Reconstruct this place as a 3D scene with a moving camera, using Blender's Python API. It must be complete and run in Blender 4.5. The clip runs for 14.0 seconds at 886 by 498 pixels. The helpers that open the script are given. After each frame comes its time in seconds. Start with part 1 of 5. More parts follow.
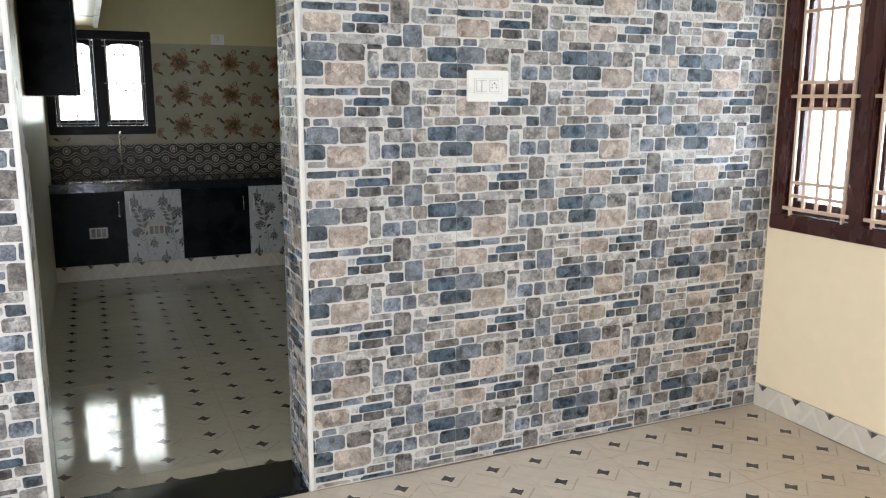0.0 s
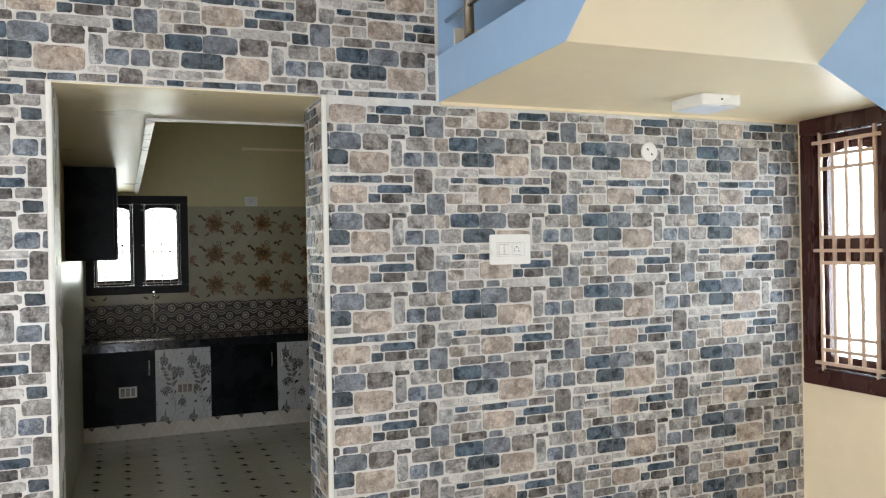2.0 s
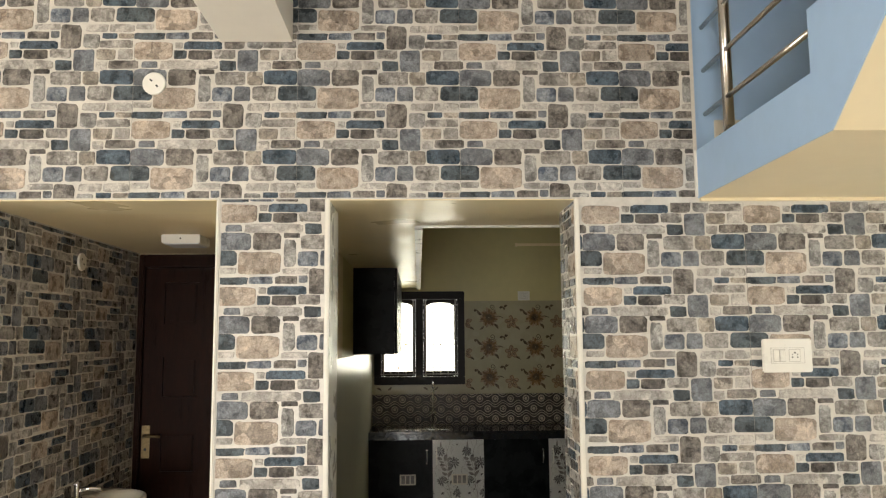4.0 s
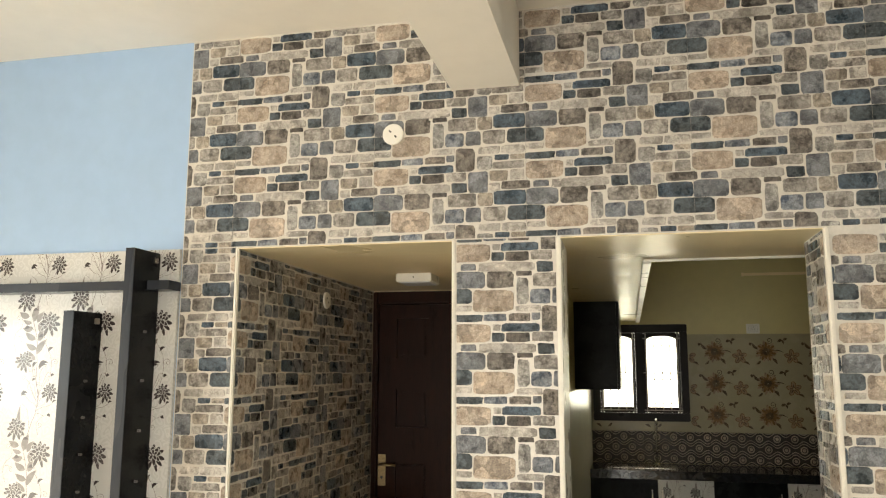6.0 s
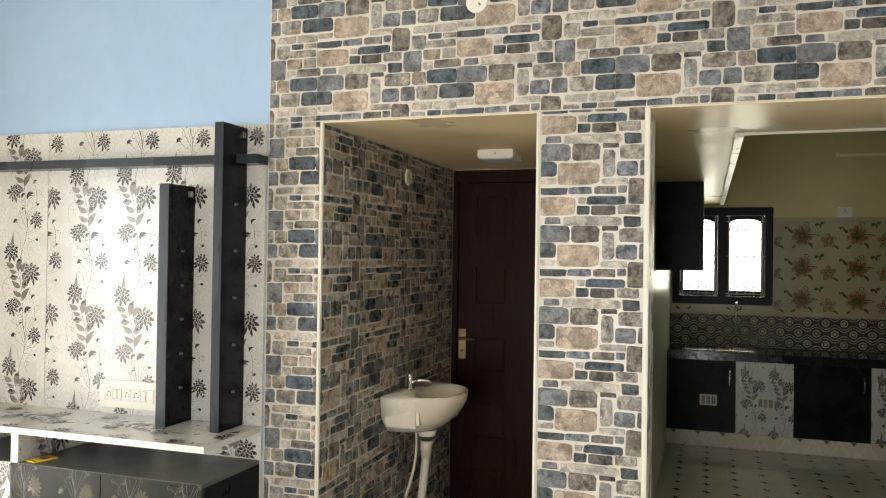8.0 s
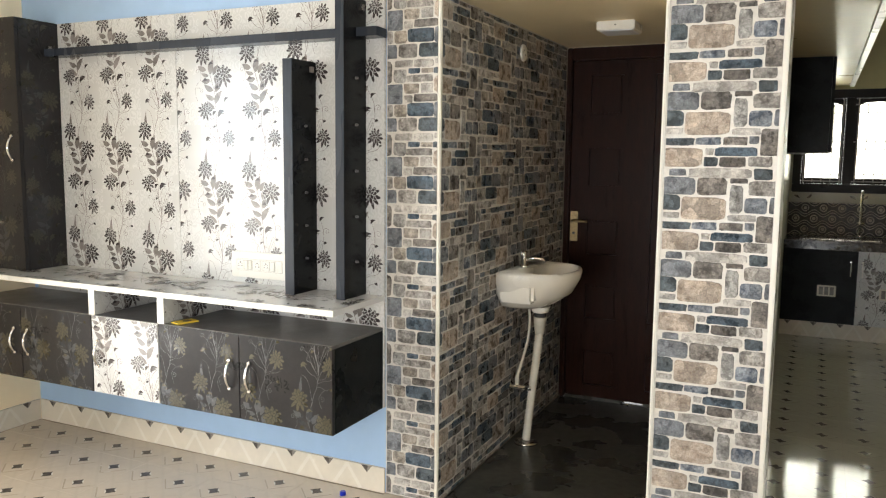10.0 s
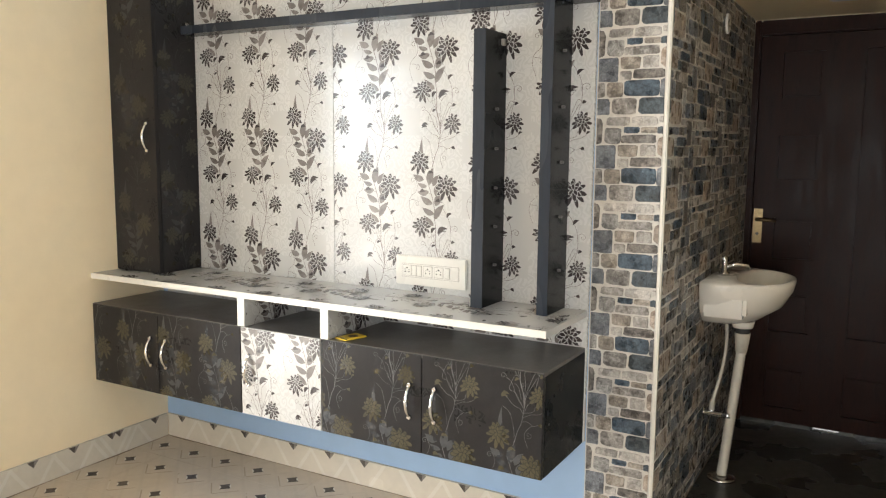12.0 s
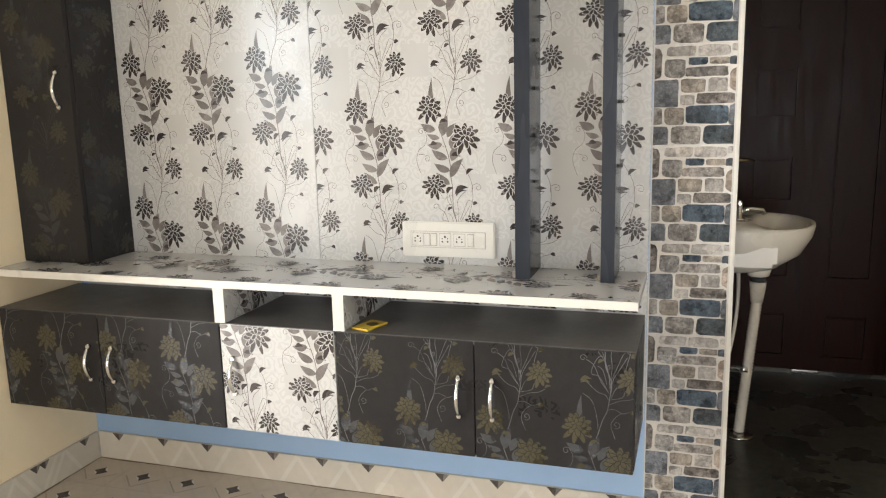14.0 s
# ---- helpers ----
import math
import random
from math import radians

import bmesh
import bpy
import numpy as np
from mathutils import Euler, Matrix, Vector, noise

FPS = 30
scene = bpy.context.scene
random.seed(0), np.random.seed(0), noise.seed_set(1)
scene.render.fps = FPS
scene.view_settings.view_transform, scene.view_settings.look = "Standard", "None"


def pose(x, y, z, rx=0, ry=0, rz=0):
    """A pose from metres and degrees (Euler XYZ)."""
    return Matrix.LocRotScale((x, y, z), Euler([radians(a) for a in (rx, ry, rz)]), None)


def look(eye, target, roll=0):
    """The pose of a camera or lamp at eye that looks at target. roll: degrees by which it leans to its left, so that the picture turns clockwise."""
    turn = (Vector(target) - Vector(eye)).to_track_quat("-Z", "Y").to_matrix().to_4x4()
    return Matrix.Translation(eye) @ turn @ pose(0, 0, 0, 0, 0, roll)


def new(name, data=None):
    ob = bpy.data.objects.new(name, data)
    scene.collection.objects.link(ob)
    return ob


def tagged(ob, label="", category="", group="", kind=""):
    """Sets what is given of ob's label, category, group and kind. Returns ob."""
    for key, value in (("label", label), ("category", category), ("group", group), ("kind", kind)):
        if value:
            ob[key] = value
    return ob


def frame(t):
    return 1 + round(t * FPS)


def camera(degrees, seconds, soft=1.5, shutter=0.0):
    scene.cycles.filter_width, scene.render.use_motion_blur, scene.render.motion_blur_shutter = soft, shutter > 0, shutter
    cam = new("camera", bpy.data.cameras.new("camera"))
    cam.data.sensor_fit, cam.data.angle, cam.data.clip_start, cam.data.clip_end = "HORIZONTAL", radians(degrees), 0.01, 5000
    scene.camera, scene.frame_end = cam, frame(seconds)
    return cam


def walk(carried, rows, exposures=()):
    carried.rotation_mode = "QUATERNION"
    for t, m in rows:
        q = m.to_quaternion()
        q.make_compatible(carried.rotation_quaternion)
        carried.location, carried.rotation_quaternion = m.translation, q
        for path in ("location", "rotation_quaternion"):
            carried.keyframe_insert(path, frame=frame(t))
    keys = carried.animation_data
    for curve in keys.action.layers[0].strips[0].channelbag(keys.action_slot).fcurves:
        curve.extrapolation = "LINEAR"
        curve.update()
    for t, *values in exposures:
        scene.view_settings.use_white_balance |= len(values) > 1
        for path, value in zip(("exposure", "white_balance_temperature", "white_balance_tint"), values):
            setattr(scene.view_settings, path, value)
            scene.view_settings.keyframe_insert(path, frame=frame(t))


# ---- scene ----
cam = camera(58.5, 14.0, soft=1.2)
PATH = [
    (0, (-0.004, 0.021, 1.479), (0.794, 1.817, 1.11), 0.1),
    (0.5, (0.003, 0.017, 1.5), (0.828, 1.819, 1.232), -0.3),
    (1, (0.011, 0.013, 1.515), (0.869, 1.812, 1.352), -0.4),
    (1.5, (0.005, 0.009, 1.534), (0.834, 1.827, 1.46), -0.9),
    (2, (0.006, 0.005, 1.545), (0.754, 1.86, 1.542), -1.1),
    (2.5, (0.08, 0.008, 1.569), (0.645, 1.925, 1.653), -0.5),
    (3, (0.126, 0.023, 1.573), (0.463, 1.99, 1.717), -0.3),
    (3.2, (0.126, 0.025, 1.576), (0.39, 2.001, 1.734), -0.5),
    (5.3, (0.058, -0.024, 1.622), (-0.163, 1.936, 1.948), 0.3),
    (5.5, (0.048, -0.026, 1.619), (-0.238, 1.926, 1.948), 0.2),
    (6, (0.027, -0.028, 1.614), (-0.422, 1.896, 1.923), 0.2),
    (6.5, (0.016, -0.027, 1.609), (-0.546, 1.875, 1.869), 0.4),
    (7, (0.012, -0.03, 1.597), (-0.592, 1.867, 1.785), 0.8),
    (7.5, (0.004, -0.035, 1.582), (-0.617, 1.863, 1.685), 0.9),
    (7.7, (-0.001, -0.027, 1.576), (-0.628, 1.871, 1.648), 0.9),
    (9.8, (-0.065, -0.079, 1.451), (-0.851, 1.746, 1.228), 0.7),
    (10, (-0.083, -0.075, 1.454), (-0.934, 1.72, 1.223), 0.6),
    (10.5, (-0.224, -0.034, 1.443), (-1.169, 1.713, 1.205), 0.3),
    (11, (-0.405, 0.012, 1.443), (-1.406, 1.727, 1.2), -0.1),
    (11.5, (-0.608, 0.096, 1.436), (-1.638, 1.792, 1.187), 0.8),
    (12, (-0.807, 0.135, 1.435), (-1.782, 1.863, 1.184), 0.5),
    (12.5, (-1.041, 0.121, 1.442), (-1.904, 1.906, 1.179), -0.7),
    (13, (-1.248, 0.215, 1.423), (-2.09, 2.005, 1.129), 0.2),
    (13.5, (-1.413, 0.314, 1.409), (-2.186, 2.128, 1.074), -0.1),
    (14, (-1.58, 0.321, 1.406), (-2.183, 2.193, 1.039), -1.4),
]
EXPOSURE = [(0, 0.38, 5650, 10), (2.0, 0.18, 5800, 9), (3.2, 0.19, 6300, 9), (5.4, 0.16, 7400, 7), (7.6, 0.14, 6850, 7), (10.0, 0.28, 6400, 8), (12.0, 0.08, 6500, 9), (14.0, -0.07, 6450, 10)]
walk(cam, [(t, look(eye, target, roll)) for t, eye, target, roll in PATH], EXPOSURE)

# ---- daylight ----
world = bpy.data.worlds.new("sky")
scene.world = world
world.use_nodes = True
wn = world.node_tree.nodes
sky = wn.new("ShaderNodeTexSky")
sky.sky_type, sky.sun_disc = "NISHITA", False
sky.sun_elevation, sky.sun_rotation = radians(58), radians(200)
wn["Background"].inputs["Strength"].default_value = 0.12
world.node_tree.links.new(sky.outputs[0], wn["Background"].inputs["Color"])

sun = new("sun", bpy.data.lights.new("sun", "SUN"))
sun.data.energy, sun.data.angle, sun.data.color = 3.0, radians(0.5), (1.0, 0.95, 0.86)
sun.matrix_world = look((3, -8, 20), (0, 0, 0))


def sky_lamp(name, at, to, width, height, watts, tone=(1.0, 0.97, 0.92), spread=180):
    """An area lamp: skylight at a window or door opening, or added fill."""
    ob = new(name, bpy.data.lights.new(name, "AREA"))
    ob.data.shape, ob.data.size, ob.data.size_y = "RECTANGLE", width, height
    ob.data.energy, ob.data.color = watts, tone
    ob.data.spread = radians(spread)
    ob.matrix_world = look(at, to)
    return ob


# sky above and sunlit ground below, through the side doorway
sky_lamp("doorway_skylight", (-4.0, 0.82, 1.68), (0, 0.82, 1.45), 0.92, 0.72, 25, (0.86, 0.94, 1.0), 150)
sky_lamp("doorway_ground_light", (-4.0, 0.82, 0.66), (0, 0.82, 0.70), 1.16, 1.25, 37, (1.0, 0.96, 0.91), 150)
sky_lamp("stair_window_daylight", (3.10, 2.12, 1.50), (0, 2.12, 1.40), 1.25, 1.1, 36, (0.86, 0.95, 1.0))
sky_lamp("kitchen_window_daylight", (0.12, 7.82, 1.62), (0.12, 0, 1.9), 0.8, 0.8, 9.5, (1.0, 0.95, 0.75))
# added front fill from behind the walker; no source is known there
sky_lamp("rear_fill_lamp", (-0.8, -3.25, 1.15), (-0.8, 3, 1.15), 1.75, 2.0, 118, (0.97, 0.98, 1.0))
sky_lamp("bathroom_daylight", (-1.1, 5.5, 1.3), (-1.1, 5.0, 0), 0.6, 0.6, 40, (0.97, 0.98, 1.0))


# ---- materials ----
def nd(tree, kind, **kw):
    n = tree.nodes.new(kind)
    for k, v in kw.items():
        n.inputs[k].default_value = v
    return n


def material(name, color, rough=0.5, metal=0.0, vary=0.12, grain=40.0, blotch=3.0, bump=0.1, bump_scale=150.0, second=None, coat=0.0, rough_vary=0.08, stretch=(1, 1, 1), spec=0.5, spread=(0.7, 1.3)):
    """A surface with variation at two scales, fine relief and uneven gloss."""
    m = bpy.data.materials.new(name)
    m.use_nodes = True
    t = m.node_tree
    b = t.nodes["Principled BSDF"]
    link = t.links.new
    geo = t.nodes.new("ShaderNodeNewGeometry")
    scale = t.nodes.new("ShaderNodeVectorMath")
    scale.operation = "MULTIPLY"
    scale.inputs[1].default_value = stretch
    link(geo.outputs["Position"], scale.inputs[0])
    pos = scale.outputs[0]
    fine = nd(t, "ShaderNodeTexNoise", Scale=grain, Detail=4.0, Roughness=0.6)
    wide = nd(t, "ShaderNodeTexNoise", Scale=blotch, Detail=3.0, Roughness=0.55)
    link(pos, fine.inputs["Vector"]), link(pos, wide.inputs["Vector"])
    add = t.nodes.new("ShaderNodeMath")
    add.operation = "ADD"
    link(fine.outputs["Fac"], add.inputs[0]), link(wide.outputs["Fac"], add.inputs[1])
    ramp = t.nodes.new("ShaderNodeMapRange")
    ramp.inputs["From Min"].default_value, ramp.inputs["From Max"].default_value = spread
    link(add.outputs[0], ramp.inputs["Value"])
    mix = t.nodes.new("ShaderNodeMix")
    mix.data_type = "RGBA"
    low = [c * (1 - vary) for c in color]
    high = [min(1, c * (1 + vary)) for c in color] if second is None else second
    mix.inputs["A"].default_value, mix.inputs["B"].default_value = (*low, 1), (*high, 1)
    link(ramp.outputs[0], mix.inputs["Factor"])
    link(mix.outputs["Result"], b.inputs["Base Color"])
    rr = t.nodes.new("ShaderNodeMapRange")
    rr.inputs["From Min"].default_value, rr.inputs["From Max"].default_value = 0.3, 0.7
    rr.inputs["To Min"].default_value, rr.inputs["To Max"].default_value = max(0.02, rough - rough_vary), min(1, rough + rough_vary)
    link(wide.outputs["Fac"], rr.inputs["Value"]), link(rr.outputs[0], b.inputs["Roughness"])
    b.inputs["Metallic"].default_value = metal
    b.inputs["Specular IOR Level"].default_value = spec
    b.inputs["Coat Weight"].default_value = coat
    b.inputs["Coat Roughness"].default_value = 0.08
    if bump:
        relief = nd(t, "ShaderNodeTexNoise", Scale=bump_scale, Detail=3.0)
        link(pos, relief.inputs["Vector"])
        bp = nd(t, "ShaderNodeBump", Strength=bump, Distance=0.002)
        link(relief.outputs["Fac"], bp.inputs["Height"]), link(bp.outputs[0], b.inputs["Normal"])
    return m


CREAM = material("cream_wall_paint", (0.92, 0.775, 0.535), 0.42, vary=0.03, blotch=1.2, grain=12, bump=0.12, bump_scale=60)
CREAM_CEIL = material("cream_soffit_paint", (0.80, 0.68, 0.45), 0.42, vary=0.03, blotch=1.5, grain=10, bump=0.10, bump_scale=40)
WHITE_CEIL = material("white_ceiling_paint", (0.84, 0.80, 0.72), 0.6, vary=0.03, blotch=1.0, grain=10, bump=0.08, bump_scale=60)
BLUE = material("sky_blue_wall_paint", (0.34, 0.49, 0.70), 0.45, vary=0.04, blotch=1.2, grain=12, bump=0.12, bump_scale=60)
OLIVE = material("yellow_green_kitchen_paint", (0.62, 0.55, 0.27), 0.45, vary=0.04, blotch=1.2, grain=12, bump=0.12, bump_scale=60)
LOFT = material("glossy_cream_loft_paint", (0.80, 0.69, 0.45), 0.33, vary=0.04, blotch=2.5, grain=10, bump=0.14, bump_scale=14, rough_vary=0.08)
GROUT = material("printed_grout", (0.615, 0.585, 0.535), 0.3, vary=0.10, grain=60, blotch=6, bump=0.2, bump_scale=220)
BEAD = material("cream_corner_bead", (0.74, 0.71, 0.64), 0.4, vary=0.05, grain=30, blotch=8, bump=0.05)
GRANITE = material("black_granite", (0.012, 0.013, 0.015), 0.12, spec=0.5, vary=0.5, grain=180, blotch=20, bump=0.02)
WET_FLOOR = material("dark_cement_floor", (0.024, 0.025, 0.021), 0.30, vary=0.4, grain=25, blotch=4, bump=0.15, second=(0.080, 0.078, 0.066), rough_vary=0.14)
DOOR_WOOD = material("dark_red_brown_door", (0.019, 0.0064, 0.0038), 0.34, vary=0.35, grain=30, blotch=6, bump=0.15, bump_scale=90, stretch=(6, 6, 0.8), spec=0.07)
FRAME_WOOD = material("maroon_frame_enamel", (0.050, 0.014, 0.010), 0.28, vary=0.2, grain=30, blotch=5, bump=0.12, bump_scale=80, stretch=(3, 3, 0.8))
DARK_FRAME = material("dark_window_enamel", (0.012, 0.008, 0.007), 0.35, spec=0.12, vary=0.2, grain=30, blotch=5, bump=0.1)
GRILLE = material("cream_grille_paint", (0.62, 0.45, 0.33), 0.4, vary=0.08, grain=60, blotch=9, bump=0.1)
GRILLE_K = material("dusty_grille_paint", (0.30, 0.27, 0.24), 0.45, vary=0.1, grain=60, blotch=9, bump=0.1)
LAM_WHITE = material("white_glossy_laminate", (0.585, 0.582, 0.565), 0.125, spec=0.75, vary=0.03, grain=8, blotch=3, bump=0.05, bump_scale=120, rough_vary=0.06)
LAM_SHELF = material("white_shelf_laminate", (0.60, 0.597, 0.58), 0.20, spec=0.6, vary=0.03, grain=8, blotch=3, bump=0.03, bump_scale=120, rough_vary=0.05)
LAM_DARK = material("charcoal_laminate", (0.023, 0.0215, 0.022), 0.30, spec=0.22, vary=0.15, grain=30, blotch=6, bump=0.10, bump_scale=200)
# dusty charcoal, its colour raised to stand in for grazing reflection
LAM_TOP = material("dusty_charcoal_sheen", (0.105, 0.098, 0.095), 0.36, vary=0.2, grain=60, blotch=7, bump=0.12)
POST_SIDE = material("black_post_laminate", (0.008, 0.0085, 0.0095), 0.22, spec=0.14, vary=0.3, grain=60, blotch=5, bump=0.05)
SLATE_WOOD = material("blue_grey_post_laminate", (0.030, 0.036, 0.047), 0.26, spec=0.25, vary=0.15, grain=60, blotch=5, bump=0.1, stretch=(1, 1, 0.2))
KIT_DARK = material("black_kitchen_laminate", (0.006, 0.007, 0.0075), 0.28, spec=0.06, vary=0.5, grain=14, blotch=5, bump=0.05, second=(0.011, 0.013, 0.013))
PRINT_DARK = material("dark_flower_print", (0.050, 0.040, 0.040), 0.25, vary=0.3, grain=50, blotch=12, bump=0.02)
PRINT_MID = material("grey_leaf_print", (0.19, 0.168, 0.158), 0.25, vary=0.3, grain=50, blotch=12, bump=0.02)
PRINT_PALE = material("pale_petal_outline", (0.585, 0.582, 0.565), 0.2, vary=0.05, grain=50, blotch=12, bump=0.0)
PRINT_NIGHT = material("charcoal_petal_outline", (0.030, 0.028, 0.028), 0.3, vary=0.1, grain=50, blotch=12, bump=0.0, spec=0.25)
# grey for the rims that paint a shadow line round plate modules
GAP_SHADOW = material("plate_gap_shadow", (0.46, 0.43, 0.39), 0.6, vary=0.1, bump=0.0)
PRINT_STEM = material("brown_stem_print", (0.17, 0.14, 0.13), 0.25, vary=0.2, grain=50, blotch=12, bump=0.0)
GOLD_PRINT = material("gold_flower_print", (0.064, 0.055, 0.029), 0.30, vary=0.35, grain=60, blotch=12, bump=0.02)
SILVER_PRINT = material("silver_leaf_print", (0.054, 0.057, 0.062), 0.28, vary=0.35, grain=60, blotch=12, bump=0.02)
SILVER_STEM = material("silver_stem_print", (0.125, 0.125, 0.13), 0.28, vary=0.2, grain=60, blotch=12, bump=0.0)
CHROME = material("chrome", (0.72, 0.72, 0.72), 0.16, 1.0, vary=0.06, bump=0.0)
STEEL = material("stainless_steel", (0.55, 0.52, 0.48), 0.24, 1.0, vary=0.08, bump=0.03, stretch=(1, 1, 0.1))
BRASS = material("antique_brass", (0.26, 0.19, 0.10), 0.42, 1.0, vary=0.3, grain=90, bump=0.1)
CERAMIC = material("white_ceramic", (0.76, 0.72, 0.64), 0.24, vary=0.03, grain=10, blotch=5, bump=0.02, coat=0.1)
PLASTIC = material("white_plastic", (0.78, 0.76, 0.70), 0.32, vary=0.03, grain=40, blotch=9, bump=0.02)
PLASTIC_DIM = material("dark_socket_holes", (0.03, 0.03, 0.03), 0.6, bump=0.0)
HOSE = material("grey_white_pvc_pipe", (0.62, 0.57, 0.48), 0.5, vary=0.1, grain=40, blotch=9, bump=0.05)
DIFFUSER = material("frosted_light_panel", (0.72, 0.74, 0.78), 0.4, vary=0.02, bump=0.0)
YELLOW = material("yellow_packet_print", (0.80, 0.58, 0.06), 0.35, vary=0.15, grain=90, blotch=30, bump=0.1)
BLUE_CAP = material("blue_cap_plastic", (0.01, 0.03, 0.45), 0.35, vary=0.1, bump=0.0)
GROUND = material("bare_earth", (0.42, 0.36, 0.27), 0.9, vary=0.25, grain=3, blotch=0.3, bump=0.3, bump_scale=8)

def stone(name, low, high, speck=0.35, veins=0.5):
    """Printed natural stone: cloudy patches, fine specks and thin cracks under a glaze."""
    m = material(name, low, 0.30, vary=0.0, second=high, grain=75, blotch=24, bump=0.0, spread=(0.80, 1.22), spec=0.40)
    t = m.node_tree
    link = t.links.new
    b = t.nodes["Principled BSDF"]
    geo = t.nodes.new("ShaderNodeNewGeometry")
    info = t.nodes.new("ShaderNodeObjectInfo")
    warp = nd(t, "ShaderNodeTexNoise", Scale=30.0, Detail=3.0)
    link(geo.outputs["Position"], warp.inputs["Vector"])
    mixv = t.nodes.new("ShaderNodeMix")
    mixv.data_type = "VECTOR"
    mixv.inputs["Factor"].default_value = 0.06
    link(geo.outputs["Position"], mixv.inputs["A"]), link(warp.outputs["Color"], mixv.inputs["B"])
    crack = nd(t, "ShaderNodeTexVoronoi", Scale=34.0)
    crack.feature = "DISTANCE_TO_EDGE"
    link(mixv.outputs["Result"], crack.inputs["Vector"])
    edge = t.nodes.new("ShaderNodeMapRange")
    for k, v in (("From Min", 0.0), ("From Max", 0.07), ("To Min", 1 - veins), ("To Max", 1.0)):
        edge.inputs[k].default_value = v
    link(crack.outputs["Distance"], edge.inputs["Value"])
    fine = nd(t, "ShaderNodeTexNoise", Scale=210.0, Detail=4.0, Roughness=0.7)
    link(geo.outputs["Position"], fine.inputs["Vector"])
    sp = t.nodes.new("ShaderNodeMapRange")
    for k, v in (("From Min", 0.32), ("From Max", 0.68), ("To Min", 1 - speck), ("To Max", 1 + speck)):
        sp.inputs[k].default_value = v
    link(fine.outputs["Fac"], sp.inputs["Value"])
    # broken faces, each a little lighter or darker, with soft ridges between
    face = nd(t, "ShaderNodeTexVoronoi", Scale=21.0)
    face.feature = "SMOOTH_F1"
    face.inputs["Smoothness"].default_value = 0.06
    link(mixv.outputs["Result"], face.inputs["Vector"])
    tone = t.nodes.new("ShaderNodeMapRange")
    for k, v in (("From Min", 0.1), ("From Max", 0.9), ("To Min", 0.64), ("To Max", 1.34)):
        tone.inputs[k].default_value = v
    link(face.outputs["Color"], tone.inputs["Value"])
    both = t.nodes.new("ShaderNodeMath")
    both.operation = "MULTIPLY"
    link(tone.outputs[0], both.inputs[0]), link(edge.outputs[0], both.inputs[1])
    mul = t.nodes.new("ShaderNodeMath")
    mul.operation = "MULTIPLY"
    link(both.outputs[0], mul.inputs[0]), link(sp.outputs[0], mul.inputs[1])
    col = t.nodes.new("ShaderNodeVectorMath")
    col.operation = "SCALE"
    old = b.inputs["Base Color"].links[0].from_socket
    link(old, col.inputs[0]), link(mul.outputs[0], col.inputs["Scale"])
    link(col.outputs[0], b.inputs["Base Color"])
    bp = nd(t, "ShaderNodeBump", Strength=0.5, Distance=0.004)
    link(mul.outputs[0], bp.inputs["Height"]), link(bp.outputs[0], b.inputs["Normal"])
    return m


STONE = {
    "g": stone("grey_blue_stone", (0.105, 0.112, 0.125), (0.215, 0.228, 0.25), 0.35, 0.3),
    "d": stone("dark_brown_stone", (0.075, 0.066, 0.059), (0.27, 0.24, 0.213), 0.22, 0.4),
    "k": stone("black_brown_stone", (0.040, 0.036, 0.033), (0.15, 0.132, 0.118), 0.25, 0.35),
    "m": stone("mottled_grey_stone", (0.15, 0.135, 0.122), (0.42, 0.394, 0.363), 0.2, 0.35),
    "t": stone("tan_grey_stone", (0.205, 0.178, 0.15), (0.43, 0.377, 0.315), 0.2, 0.35),
    "b": stone("blue_stone", (0.022, 0.036, 0.050), (0.096, 0.136, 0.178), 0.3, 0.35),
    "v": stone("speckled_grey_stone", (0.175, 0.168, 0.16), (0.41, 0.398, 0.377), 0.3, 0.35),
    "e": stone("beige_stone", (0.28, 0.222, 0.178), (0.49, 0.41, 0.335), 0.25, 0.3),
    "s": stone("dark_slate_stone", (0.026, 0.034, 0.040), (0.095, 0.120, 0.138), 0.3, 0.35),
    "l": stone("light_grey_stone", (0.31, 0.286, 0.26), (0.515, 0.486, 0.45), 0.16, 0.28),
    "q": stone("blue_grey_stone", (0.062, 0.078, 0.106), (0.28, 0.302, 0.333), 0.25, 0.35),
}
STONE_KEYS = list(STONE)


